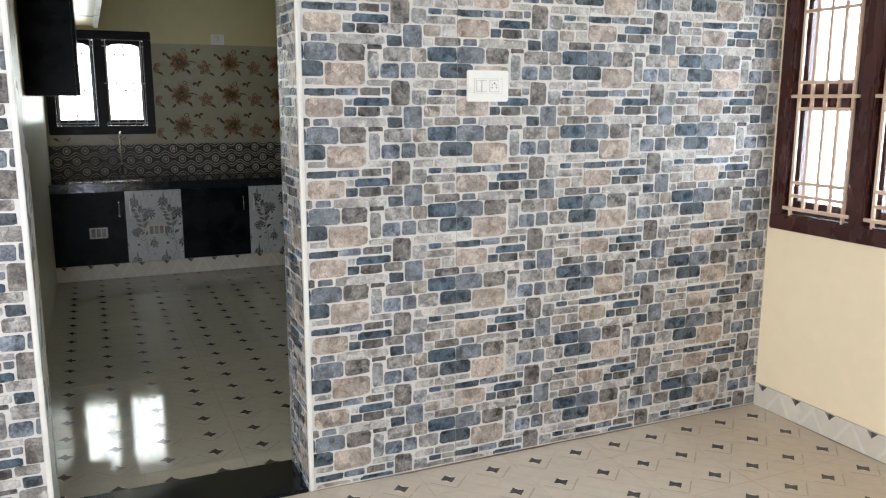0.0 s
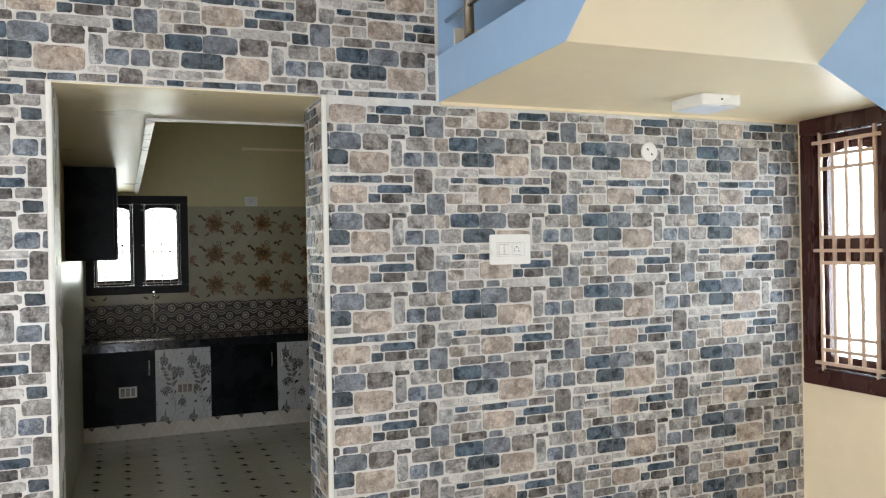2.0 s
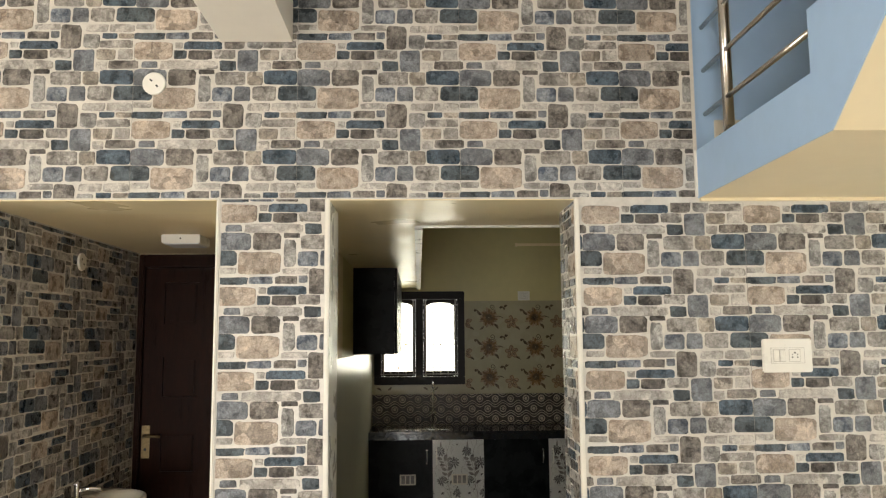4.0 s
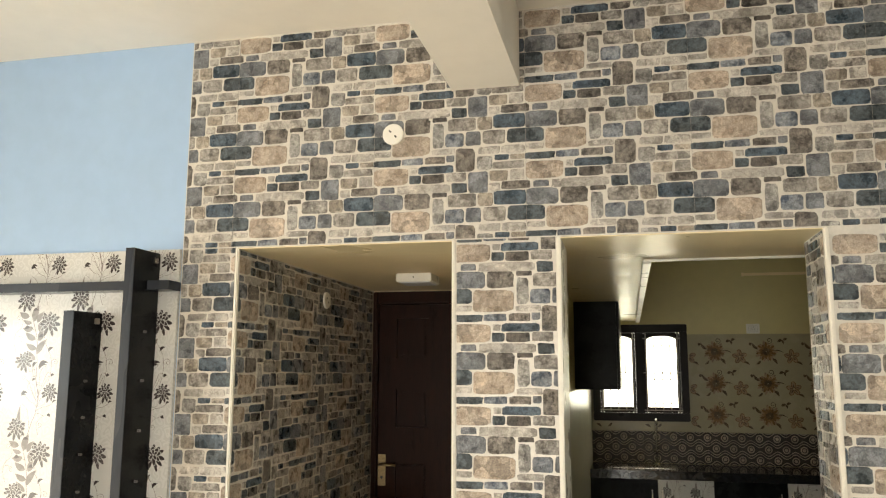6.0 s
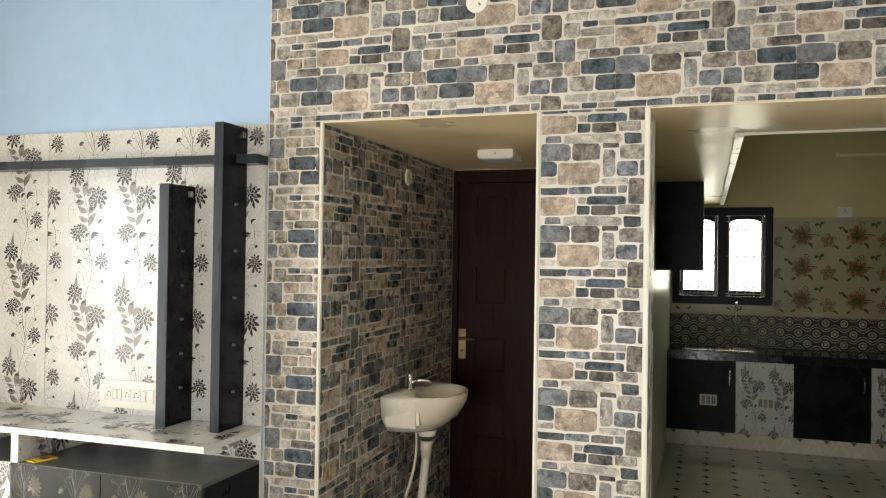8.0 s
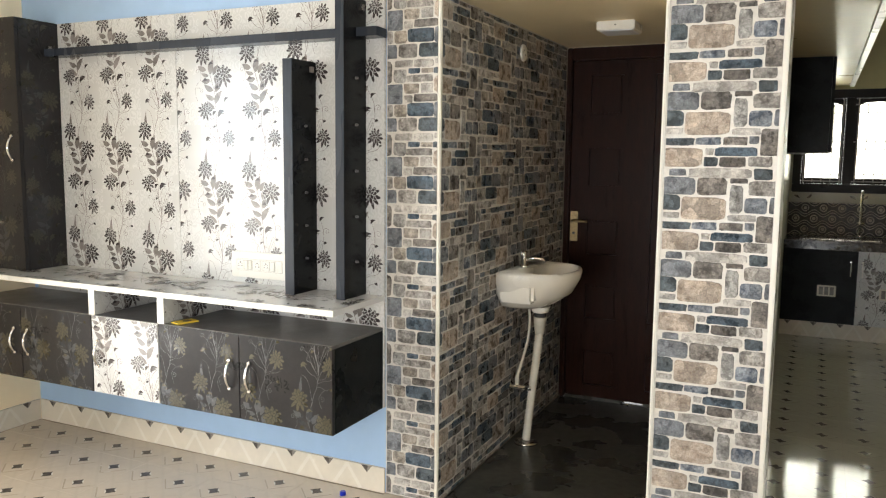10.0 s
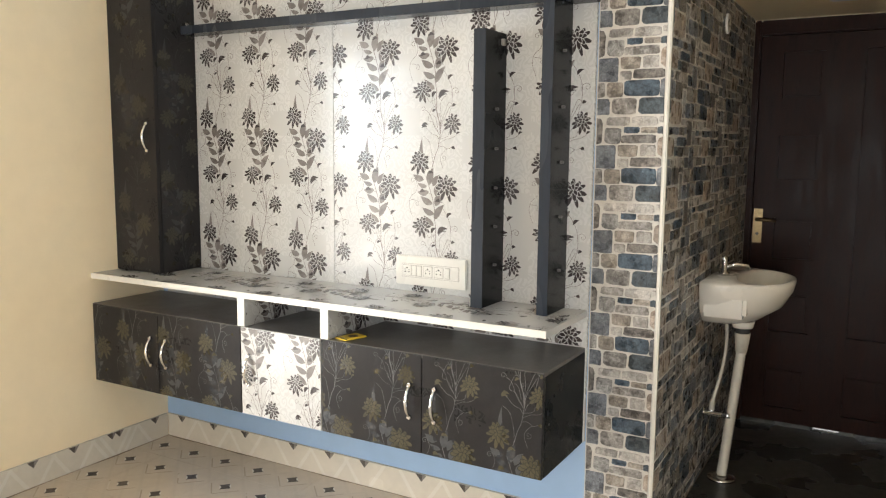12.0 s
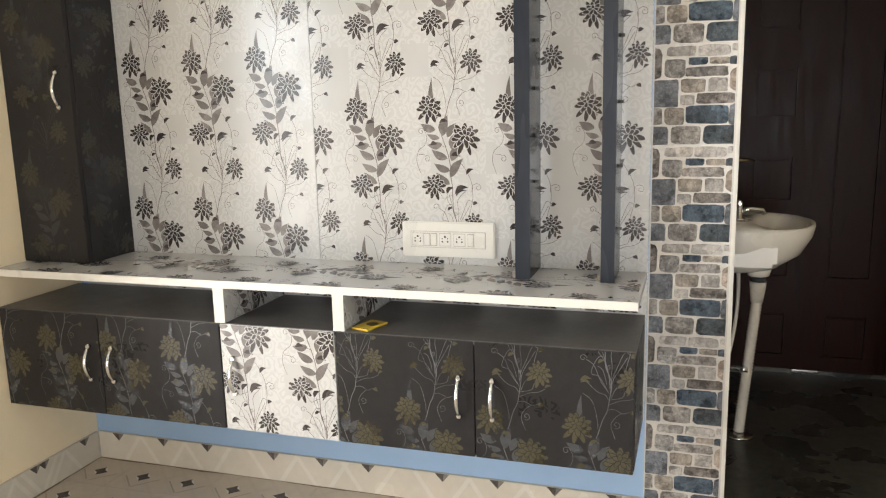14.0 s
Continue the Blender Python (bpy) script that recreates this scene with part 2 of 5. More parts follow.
def tile_material(name, base, line, gloss):
    """Glazed floor tile with a printed weave of diagonal bars."""
    m = material(name, base, gloss, vary=0.05, grain=20, blotch=2.5, bump=0.02, rough_vary=0.05)
    t = m.node_tree
    link = t.links.new
    b = t.nodes["Principled BSDF"]
    geo = t.nodes.new("ShaderNodeNewGeometry")
    turn = t.nodes.new("ShaderNodeVectorRotate")
    turn.rotation_type = "Z_AXIS"
    turn.inputs["Angle"].default_value = radians(45)
    link(geo.outputs["Position"], turn.inputs["Vector"])
    br = nd(t, "ShaderNodeTexBrick", Scale=1.0)
    br.inputs["Brick Width"].default_value, br.inputs["Row Height"].default_value = 0.282, 0.0705
    br.inputs["Mortar Size"].default_value, br.inputs["Mortar Smooth"].default_value = 0.013, 1.0
    link(turn.outputs[0], br.inputs["Vector"])
    old = b.inputs["Base Color"].links[0].from_socket
    mix = t.nodes.new("ShaderNodeMix")
    mix.data_type = "RGBA"
    mix.inputs["B"].default_value = (*line, 1)
    half = t.nodes.new("ShaderNodeMath")
    half.operation = "MULTIPLY"
    half.inputs[1].default_value = 0.18
    link(br.outputs["Fac"], half.inputs[0]), link(half.outputs[0], mix.inputs["Factor"])
    link(old, mix.inputs["A"]), link(mix.outputs["Result"], b.inputs["Base Color"])
    return m


INLAY_EDGE = material("pale_inlay_edge", (0.74, 0.70, 0.62), 0.12, vary=0.08, bump=0.0)
TILE = tile_material("cream_glazed_floor_tile", (0.62, 0.53, 0.425), (0.46, 0.40, 0.32), 0.22)
TILE_K = tile_material("kitchen_glazed_floor_tile", (0.56, 0.53, 0.43), (0.46, 0.43, 0.345), 0.055)
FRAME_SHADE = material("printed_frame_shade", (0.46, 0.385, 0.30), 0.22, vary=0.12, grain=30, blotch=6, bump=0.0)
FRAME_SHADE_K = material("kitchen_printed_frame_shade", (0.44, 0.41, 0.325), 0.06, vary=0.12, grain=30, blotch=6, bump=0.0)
PALE_TILE = material("pale_glossy_wall_tile", (0.58, 0.57, 0.46), 0.27, vary=0.02, grain=10, blotch=3, bump=0.0, rough_vary=0.0)
SKIRT = material("cream_skirting_tile", (0.66, 0.60, 0.50), 0.22, vary=0.06, grain=20, blotch=4, bump=0.02)
SKIRT_BAR = material("pale_skirting_band", (0.71, 0.66, 0.57), 0.22, vary=0.05, grain=20, blotch=4, bump=0.02)
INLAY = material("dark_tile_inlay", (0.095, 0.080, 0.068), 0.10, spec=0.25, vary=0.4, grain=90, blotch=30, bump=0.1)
INLAY_LIT = material("lit_tile_inlay", (0.22, 0.195, 0.17), 0.15, vary=0.3, grain=90, blotch=30, bump=0.05)
JOINT = material("tile_joint", (0.36, 0.31, 0.25), 0.7, vary=0.2, bump=0.1)
K_TILE = material("kitchen_wall_tile", (0.42, 0.375, 0.25), 0.25, spec=0.25, vary=0.06, grain=14, blotch=4, bump=0.03)
K_FLOWER = material("rust_flower_print", (0.21, 0.122, 0.048), 0.22, vary=0.4, grain=40, blotch=20, bump=0.02)
K_LEAF = material("brown_leaf_print", (0.11, 0.078, 0.040), 0.22, vary=0.4, grain=40, blotch=20, bump=0.02)
K_PALE = material("pale_petal_print", (0.33, 0.235, 0.155), 0.22, vary=0.3, grain=40, blotch=20, bump=0.02)
WAVE_DARK = material("dark_relief_tile", (0.060, 0.049, 0.038), 0.35, spec=0.2, vary=0.3, grain=30, blotch=9, bump=0.05)
# taupe paled to paint the window light that the relief catches
WAVE_LIGHT = material("taupe_ridge_highlight", (0.56, 0.49, 0.40), 0.30, spec=0.4, vary=0.25, grain=30, blotch=9, bump=0.05)


def glass_material():
    m = bpy.data.materials.new("frosted_window_glass")
    m.use_nodes = True
    b = m.node_tree.nodes["Principled BSDF"]
    b.inputs["Base Color"].default_value = (0.95, 0.97, 0.96, 1)
    b.inputs["Roughness"].default_value = 0.35
    b.inputs["Transmission Weight"].default_value = 1.0
    b.inputs["IOR"].default_value = 1.1
    return m


GLASS = glass_material()


def damask_gloss(m, low, high):
    """A printed checker of scrollwork that differs from the sheet in gloss alone: in each cell either the scrolls or the ground are the smoother."""
    t = m.node_tree
    link = t.links.new
    b = t.nodes["Principled BSDF"]

    def calc(op, x, y=None):
        n = t.nodes.new("ShaderNodeMath")
        n.operation = op
        for k, v in enumerate((x, y)):
            if isinstance(v, (int, float)):
                n.inputs[k].default_value = v
            elif v is not None:
                link(v, n.inputs[k])
        return n.outputs[0]
    geo = t.nodes.new("ShaderNodeNewGeometry")
    sep = t.nodes.new("ShaderNodeSeparateXYZ")
    link(geo.outputs["Position"], sep.inputs[0])
    across, up = sep.outputs["X"], calc("ADD", sep.outputs["Y"], sep.outputs["Z"])
    cell = t.nodes.new("ShaderNodeCombineXYZ")
    link(calc("FLOOR", calc("MULTIPLY", across, 10.8)), cell.inputs[0]), link(calc("FLOOR", calc("MULTIPLY", up, 9.6)), cell.inputs[1])
    pick = t.nodes.new("ShaderNodeTexWhiteNoise")
    link(cell.outputs[0], pick.inputs["Vector"])
    # scrolls: a spiral in every quarter of a cell, bent by soft noise
    warp = nd(t, "ShaderNodeTexNoise", Scale=26.0, Detail=1.0)
    link(geo.outputs["Position"], warp.inputs["Vector"])
    tug = t.nodes.new("ShaderNodeSeparateXYZ")
    link(warp.outputs["Color"], tug.inputs[0])
    fx = calc("ADD", calc("MULTIPLY", across, 21.6), calc("MULTIPLY", tug.outputs[0], 1.1))
    fy = calc("ADD", calc("MULTIPLY", up, 19.2), calc("MULTIPLY", tug.outputs[1], 1.1))
    px, py = calc("SUBTRACT", calc("FRACT", fx), 0.5), calc("SUBTRACT", calc("FRACT", fy), 0.5)
    rad = calc("SQRT", calc("ADD", calc("MULTIPLY", px, px), calc("MULTIPLY", py, py)))
    curl_line = calc("SINE", calc("ADD", calc("ARCTAN2", py, px), calc("MULTIPLY", rad, 17.0)))
    line = calc("GREATER_THAN", curl_line, 0.25)
    turned = calc("ABSOLUTE", calc("SUBTRACT", line, calc("GREATER_THAN", pick.outputs["Value"], 0.5)))
    # a second draw decides how strong the contrast of a cell is
    strength = calc("ADD", 0.25, calc("MULTIPLY", 0.75, calc("FRACT", calc("MULTIPLY", pick.outputs["Value"], 7.0))))
    added = calc("MULTIPLY", calc("MULTIPLY", turned, strength), high - low)
    base = calc("ADD", b.inputs["Roughness"].links[0].from_socket, calc("MULTIPLY", calc("FRACT", calc("MULTIPLY", pick.outputs["Value"], 13.0)), 0.10))
    link(calc("ADD", base, added), b.inputs["Roughness"])


damask_gloss(LAM_WHITE, 0.13, 0.36)
damask_gloss(LAM_DARK, 0.2, 0.38)
FAINT_GOLD = material("faint_gold_print", (0.044, 0.038, 0.025), 0.30, vary=0.35, grain=60, blotch=12, bump=0.02)
FAINT_LEAF = material("faint_leaf_print", (0.034, 0.034, 0.037), 0.28, vary=0.35, grain=60, blotch=12, bump=0.02)


# ---- helpers for building ----
def part(name, bm, mats, parent=None, label="", kind=""):
    """Links a bmesh as one mesh object, under a thing or part where one is given."""
    me = bpy.data.meshes.new(name)
    bmesh.ops.recalc_face_normals(bm, faces=bm.faces)
    bm.to_mesh(me)
    bm.free()
    for m in (mats if isinstance(mats, (list, tuple)) else [mats]):
        me.materials.append(m)
    ob = new(name, me)
    ob.parent = parent
    return tagged(ob, label=label, kind=kind)


def thing(name, label, category, group="", kind=""):
    return tagged(new(name), label, category, group, kind)


def box(bm, x0, x1, y0, y1, z0, z1, mi=0, bevel=0.0):
    vs = [bm.verts.new(p) for p in ((x0, y0, z0), (x1, y0, z0), (x1, y1, z0), (x0, y1, z0), (x0, y0, z1), (x1, y0, z1), (x1, y1, z1), (x0, y1, z1))]
    fs = [bm.faces.new([vs[i] for i in q]) for q in ((0, 3, 2, 1), (4, 5, 6, 7), (0, 1, 5, 4), (1, 2, 6, 5), (2, 3, 7, 6), (3, 0, 4, 7))]
    for f in fs:
        f.material_index = mi
    if bevel:
        edges = list({e for f in fs for e in f.edges})
        r = bmesh.ops.bevel(bm, geom=edges, offset=bevel, segments=2, affect="EDGES")
        for f in r["faces"]:
            f.material_index = mi
    return bm


def block(*a, **k):
    return box(bmesh.new(), *a, **k)


def prism(bm, pts, axis, lo, hi, mi=0):
    """An outline in two coordinates drawn out along the third axis from lo to hi."""
    def at(p, c):
        return {"x": (c, p[0], p[1]), "y": (p[0], c, p[1]), "z": (p[0], p[1], c)}[axis]
    a, b = [bm.verts.new(at(p, lo)) for p in pts], [bm.verts.new(at(p, hi)) for p in pts]
    fs = [bm.faces.new(a), bm.faces.new(b[::-1])]
    n = len(pts)
    fs += [bm.faces.new((a[i], b[i], b[(i + 1) % n], a[(i + 1) % n])) for i in range(n)]
    for f in fs:
        f.material_index = mi
    return bm


def tube(bm, pts, r, n=10, mi=0, cap=True):
    """A round tube along points; r is a radius or one for each point."""
    pts = [Vector(p) for p in pts]
    rs = r if isinstance(r, (list, tuple)) else [r] * len(pts)
    rings, up = [], None
    for i, p in enumerate(pts):
        d = (pts[min(i + 1, len(pts) - 1)] - pts[max(i - 1, 0)]).normalized()
        if up is None:
            up = d.orthogonal().normalized()
        up = (up - d * up.dot(d)).normalized()
        side = d.cross(up)
        rings.append([bm.verts.new(p + (up * math.cos(a) + side * math.sin(a)) * rs[i]) for a in [2 * math.pi * k / n for k in range(n)]])
    for a, b in zip(rings, rings[1:]):
        for k in range(n):
            f = bm.faces.new((a[k], a[(k + 1) % n], b[(k + 1) % n], b[k]))
            f.smooth, f.material_index = True, mi
    if cap:
        for ring in (rings[0], rings[-1]):
            bm.faces.new(ring).material_index = mi
    return bm


def wall_boxes(bm, axis, a0, a1, d0, d1, z0, z1, holes):
    """A wall along x or y from a0 to a1, from depth d0 to d1, with (a0, a1, z0, z1) openings through it."""
    cuts = sorted({a0, a1, *[h[0] for h in holes], *[h[1] for h in holes]})
    for s, e in zip(cuts, cuts[1:]):
        mid, spans = (s + e) / 2, [(z0, z1)]
        for h in holes:
            if h[0] < mid < h[1]:
                spans = [q for lo, hi in spans for q in ((lo, min(hi, h[2])), (max(lo, h[3]), hi)) if q[1] - q[0] > 1e-4]
        for lo, hi in spans:
            box(bm, *((s, e, d0, d1) if axis == "x" else (d0, d1, s, e)), lo, hi)
    bmesh.ops.remove_doubles(bm, verts=bm.verts, dist=1e-5)
    return bm


# ---- plan ----
Y = 2.80                      # face of the stone wall
YB = 3.10                     # its back
XL, XR = -3.89, 2.93          # side walls of the hall
YS = -3.10                    # wall behind the walker
LINTEL, CEIL, TOP = 2.10, 2.98, 4.9
ALC_L, ALC_R, ALC_Y = -1.464, -0.60, 4.53
KIT_L, KIT_O, KIT_R, KIT_Y = -0.20, 0.675, 2.93, 7.65
STONE_L = -1.71
KWIN = (-0.31, 0.555, 1.18, 2.066)   # kitchen window
KW = -0.335                   # kitchen side wall
SIDE_Y0, SIDE_Y1, SIDE_Z0, SIDE_Z1 = 0.22, 1.42, 0.0, 2.12   # opening in the west wall

structure = dict(kind="structure")
north = tagged(part("wall_north", wall_boxes(bmesh.new(), "x", STONE_L, XR, Y + 0.003, YB, 0, CEIL, [(ALC_L - 0.003, ALC_R, 0, LINTEL), (KIT_L, KIT_O, 0, LINTEL), (1.13, XR, LINTEL, CEIL)]), GROUT),
               "wall clad in blue, grey and beige stone-look tiles", "wall", kind="structure")
tagged(part("wall_landing", block(1.13, XR, Y + 0.012, YB, LINTEL, TOP), BLUE), "blue painted wall above the stair landing", "wall", kind="structure")
tagged(part("wall_television", block(XL, STONE_L, Y + 0.004, YB, 0, CEIL), BLUE), "sky-blue painted wall behind the television unit", "wall", kind="structure")
tagged(part("wall_west", wall_boxes(bmesh.new(), "y", YS, YB, XL - 0.23, XL, 0, CEIL, [(SIDE_Y0, SIDE_Y1, SIDE_Z0, SIDE_Z1)]), CREAM), "cream painted wall with the side doorway", "wall", kind="structure")
WIN_Y0, WIN_Y1, WIN_Z0, WIN_Z1 = 1.44, 2.785, 0.89, 2.10
tagged(part("wall_east", wall_boxes(bmesh.new(), "y", YS, YB, XR, XR + 0.23, 0, TOP, [(WIN_Y0, WIN_Y1, WIN_Z0, WIN_Z1)]), CREAM), "cream painted wall under the stair window", "wall", kind="structure")
# unseen rear wall; its opening is added to let the fill lamp in
tagged(part("wall_south", wall_boxes(bmesh.new(), "x", XL - 0.23, XR + 0.23, YS - 0.23, YS, 0, TOP, [(-1.7, 0.1, 0.02, 2.2)]), CREAM), "cream painted wall behind the walker", "wall", kind="structure")
tagged(part("ceiling", block(XL, 1.15, YS, Y + 0.003, CEIL, CEIL + 0.12), WHITE_CEIL), "white painted hall ceiling", "ceiling", kind="structure")
tagged(part("ceiling_stairwell", block(1.15, XR, YS, YB, TOP, TOP + 0.12), WHITE_CEIL), "painted ceiling over the stairwell", "ceiling", kind="structure")
tagged(part("wall_stairwell", block(1.02, 1.15, YS, Y + 0.003, CEIL + 0.12, TOP), BLUE), "blue painted upper wall of the stairwell", "wall", kind="structure")
tagged(part("beam", block(-0.60, -0.34, YS, Y + 0.003, 2.68, CEIL - 0.002), WHITE_CEIL), "cream-white painted ceiling beam", "beam", kind="structure")

# washbasin alcove
tagged(part("wall_alcove_west", block(ALC_L - 0.2, ALC_L - 0.003, YB, ALC_Y + 0.2, 0, LINTEL), GROUT), "alcove wall clad in stone-look tiles", "wall", kind="structure")
tagged(part("wall_alcove_east", block(ALC_R, KW, YB, ALC_Y + 0.2, 0, LINTEL), CREAM), "cream painted wall beside the alcove", "wall", kind="structure")
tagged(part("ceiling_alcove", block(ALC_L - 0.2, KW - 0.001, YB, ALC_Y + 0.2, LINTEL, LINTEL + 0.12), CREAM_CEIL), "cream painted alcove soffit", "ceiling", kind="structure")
tagged(part("wall_alcove_north", wall_boxes(bmesh.new(), "x", ALC_L - 0.003, ALC_R, ALC_Y + 0.01, ALC_Y + 0.2, 0, LINTEL, [(ALC_L + 0.0, ALC_R - 0.02, 0, LINTEL - 0.005)]), CREAM), "wall round the bathroom door", "wall", kind="structure")

# kitchen
tagged(part("wall_kitchen_west", block(KW - 0.2, KW, ALC_Y + 0.2, KIT_Y, 0, CEIL), OLIVE), "cream painted kitchen wall", "wall", kind="structure")
tagged(part("wall_kitchen_north", wall_boxes(bmesh.new(), "x", KW - 0.2, KIT_R + 0.2, KIT_Y, KIT_Y + 0.2, 0, CEIL, [KWIN]), OLIVE), "olive-cream painted kitchen wall", "wall", kind="structure")
tagged(part("wall_kitchen_east", block(KIT_R, KIT_R + 0.2, YB, KIT_Y, 0, CEIL), OLIVE), "cream painted kitchen side wall", "wall", kind="structure")
tagged(part("ceiling_kitchen", block(KW - 0.2, KIT_R + 0.2, YB, KIT_Y + 0.2, CEIL, CEIL + 0.12), WHITE_CEIL), "painted kitchen ceiling", "ceiling", kind="structure")
bm = block(KW, KIT_R, YB, 3.47, LINTEL, LINTEL + 0.075)
box(bm, KW, 0.115, 3.4705, KIT_Y, LINTEL, LINTEL + 0.075)
tagged(part("loft_slab", bm, LOFT), "cream painted loft slab over the kitchen entrance", "loft", kind="structure")
for name, b in (("soffit_kitchen", (KIT_L, KIT_O)), ("soffit_alcove", (ALC_L, ALC_R))):
    tagged(part(name, block(b[0], b[1], Y + 0.004, YB, LINTEL - 0.004, LINTEL - 0.0005), LOFT), "cream painted underside of the lintel", "soffit", kind="structure")

# floors
tagged(part("floor_base", block(XL - 0.3, XR + 0.3, YS - 0.3, KIT_Y + 0.3, -0.25, -0.012), JOINT), "mortar bed under the floor tiles", "floor", kind="structure")
tagged(part("ground", block(-400, 400, -400, 400, -0.5, -0.26), GROUND), "bare earth round the house", "ground", kind="structure")
tagged(part("floor_alcove", block(ALC_L, ALC_R, Y, ALC_Y + 0.2, -0.012, -0.004), WET_FLOOR), "dark stained cement floor of the alcove", "floor", kind="structure")


# ---- stair ----
SLOPE = 0.79
FX0, FX1 = 1.13, 2.04         # upper flight
LAND = 2.275
FOLD = 1.87


def stair():
    ob = thing("staircase", "blue and cream painted concrete staircase with a landing", "staircase", kind="structure")
    bm = bmesh.new()
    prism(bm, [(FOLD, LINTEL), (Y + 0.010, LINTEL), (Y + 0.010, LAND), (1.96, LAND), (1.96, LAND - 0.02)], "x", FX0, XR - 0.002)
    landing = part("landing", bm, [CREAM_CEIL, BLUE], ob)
    up = [(FOLD - 0.0005, LINTEL), (1.955, LAND - 0.001)]
    y, z = 1.955, LAND - 0.001
    while y > -1.1:
        up += [(y, z + 0.17), (y - 0.215, z + 0.17)]
        y, z = y - 0.215, z + 0.17
    up += [(y, LINTEL + (FOLD - y) * SLOPE)]
    flight = part("upper_flight", prism(bmesh.new(), up, "x", FX0, FX1), [CREAM_CEIL, BLUE], ob)
    low = [(FOLD - 0.001, LINTEL), (FOLD - 0.001, LAND - 0.1)]
    y, z = FOLD - 0.001, LAND - 0.171
    while z > 0.02:
        low += [(y, z), (y - 0.215, z)]
        y, z = y - 0.215, z - 0.17
    low += [(y, 0.0), (y + 0.3, 0.0)]
    lower = part("lower_flight", prism(bmesh.new(), low, "x", FX1 + 0.07, XR - 0.002), [CREAM_CEIL, BLUE], ob)
    spine = part("stair_side", prism(bmesh.new(), [(FOLD, LINTEL + 0.001), (FOLD - 2.62, LINTEL + 0.001 - 2.62 * SLOPE), (FOLD - 2.62, LINTEL + 2.62 * SLOPE - 0.002)], "x", FX1 + 0.001, FX1 + 0.068), BLUE, ob)
    face = [(Y + 0.010, LINTEL), (Y + 0.010, LAND), *up[1:], up[0]]
    part("fascia", prism(bmesh.new(), face, "x", FX0 - 0.004, FX0 - 0.0005), BLUE, ob)
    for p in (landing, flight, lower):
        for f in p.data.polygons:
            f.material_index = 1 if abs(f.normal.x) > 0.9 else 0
    return ob


stair()
rail = thing("stair_railing", "stainless steel stair railing with round posts and rails", "railing")
for y in (2.61,):
    bm = tube(bmesh.new(), [(1.175, y, LAND), (1.175, y, LAND + 0.9)], 0.019, 12)
    post = part("post", bm, STEEL, rail)
    part("post_flange", tube(bmesh.new(), [(1.175, y, LAND), (1.175, y, LAND + 0.012)], 0.036, 14), STEEL, post)
for z in (LAND + 0.14, LAND + 0.305, LAND + 0.47, LAND + 0.635):
    part("rail", tube(bmesh.new(), [(1.17, Y + 0.011, z), (1.17, 2.02, z)], 0.009, 10), STEEL, rail)
part("handrail", tube(bmesh.new(), [(1.20, Y + 0.011, LAND + 0.9), (1.20, 2.02, LAND + 0.9)], 0.024, 12), STEEL, rail)
tagged(part("baseboard_landing", block(1.20, XR, Y + 0.001, Y + 0.0115, LAND, LAND + 0.115), SKIRT), "cream tile skirting on the landing", "skirting", kind="structure")


# ---- corner beads ----
def bead(name, x, z0, z1, y=Y, w=0.008):
    bm = block(x - w, x + w, y - 0.005, y + 0.014, z0, z1, bevel=0.004)
    return tagged(part(name, bm, BEAD), "cream plastic corner bead", "trim", kind="structure")


for x in (ALC_L - 0.003, ALC_R + 0.007, KIT_L - 0.007, KIT_O + 0.007):
    bead("trim", x, 0.0, LINTEL, w=0.008 if x > -0.4 else 0.006)
tagged(part("trim_landing", block(1.118, 1.1295, Y - 0.004, Y + 0.011, LINTEL + 0.005, LAND), BEAD), "cream grout strip beside the stair", "trim", kind="structure")
tagged(part("trim_soffit", block(1.13, XR, Y - 0.014, Y - 0.0005, LINTEL - 0.012, LINTEL - 0.0005), CREAM_CEIL), "cream plaster strip under the landing", "trim", kind="structure")


# ---- windows ----
def grille_bars(ob, mat, axis, d, a0, a1, z0, z1, nv, rows, r=0.007, thick=None):
    """A flat-bar window grille: uprights and cross bars, one mesh a bar."""
    thick = thick or r
    def bar(lo_a, hi_a, lo_z, hi_z, off, name):
        b = (d - thick + off, d + thick + off, lo_a, hi_a) if axis == "y" else (lo_a, hi_a, d - thick + off, d + thick + off)
        part(name, block(*b, lo_z, hi_z, bevel=0.0025), mat, ob)
    for i in range(nv):
        a = a0 + (a1 - a0) * i / (nv - 1)
        over = 0.055 if i in (0, nv - 1) else 0.0
        bar(a - r, a + r, z0 - over, z1 + over, 0.0, "upright_bar")
    for z, over in rows:
        bar(a0 - over, a1 + over, z - r, z + r, -thick * 1.2 if axis == "y" else -thick * 1.2, "cross_bar")


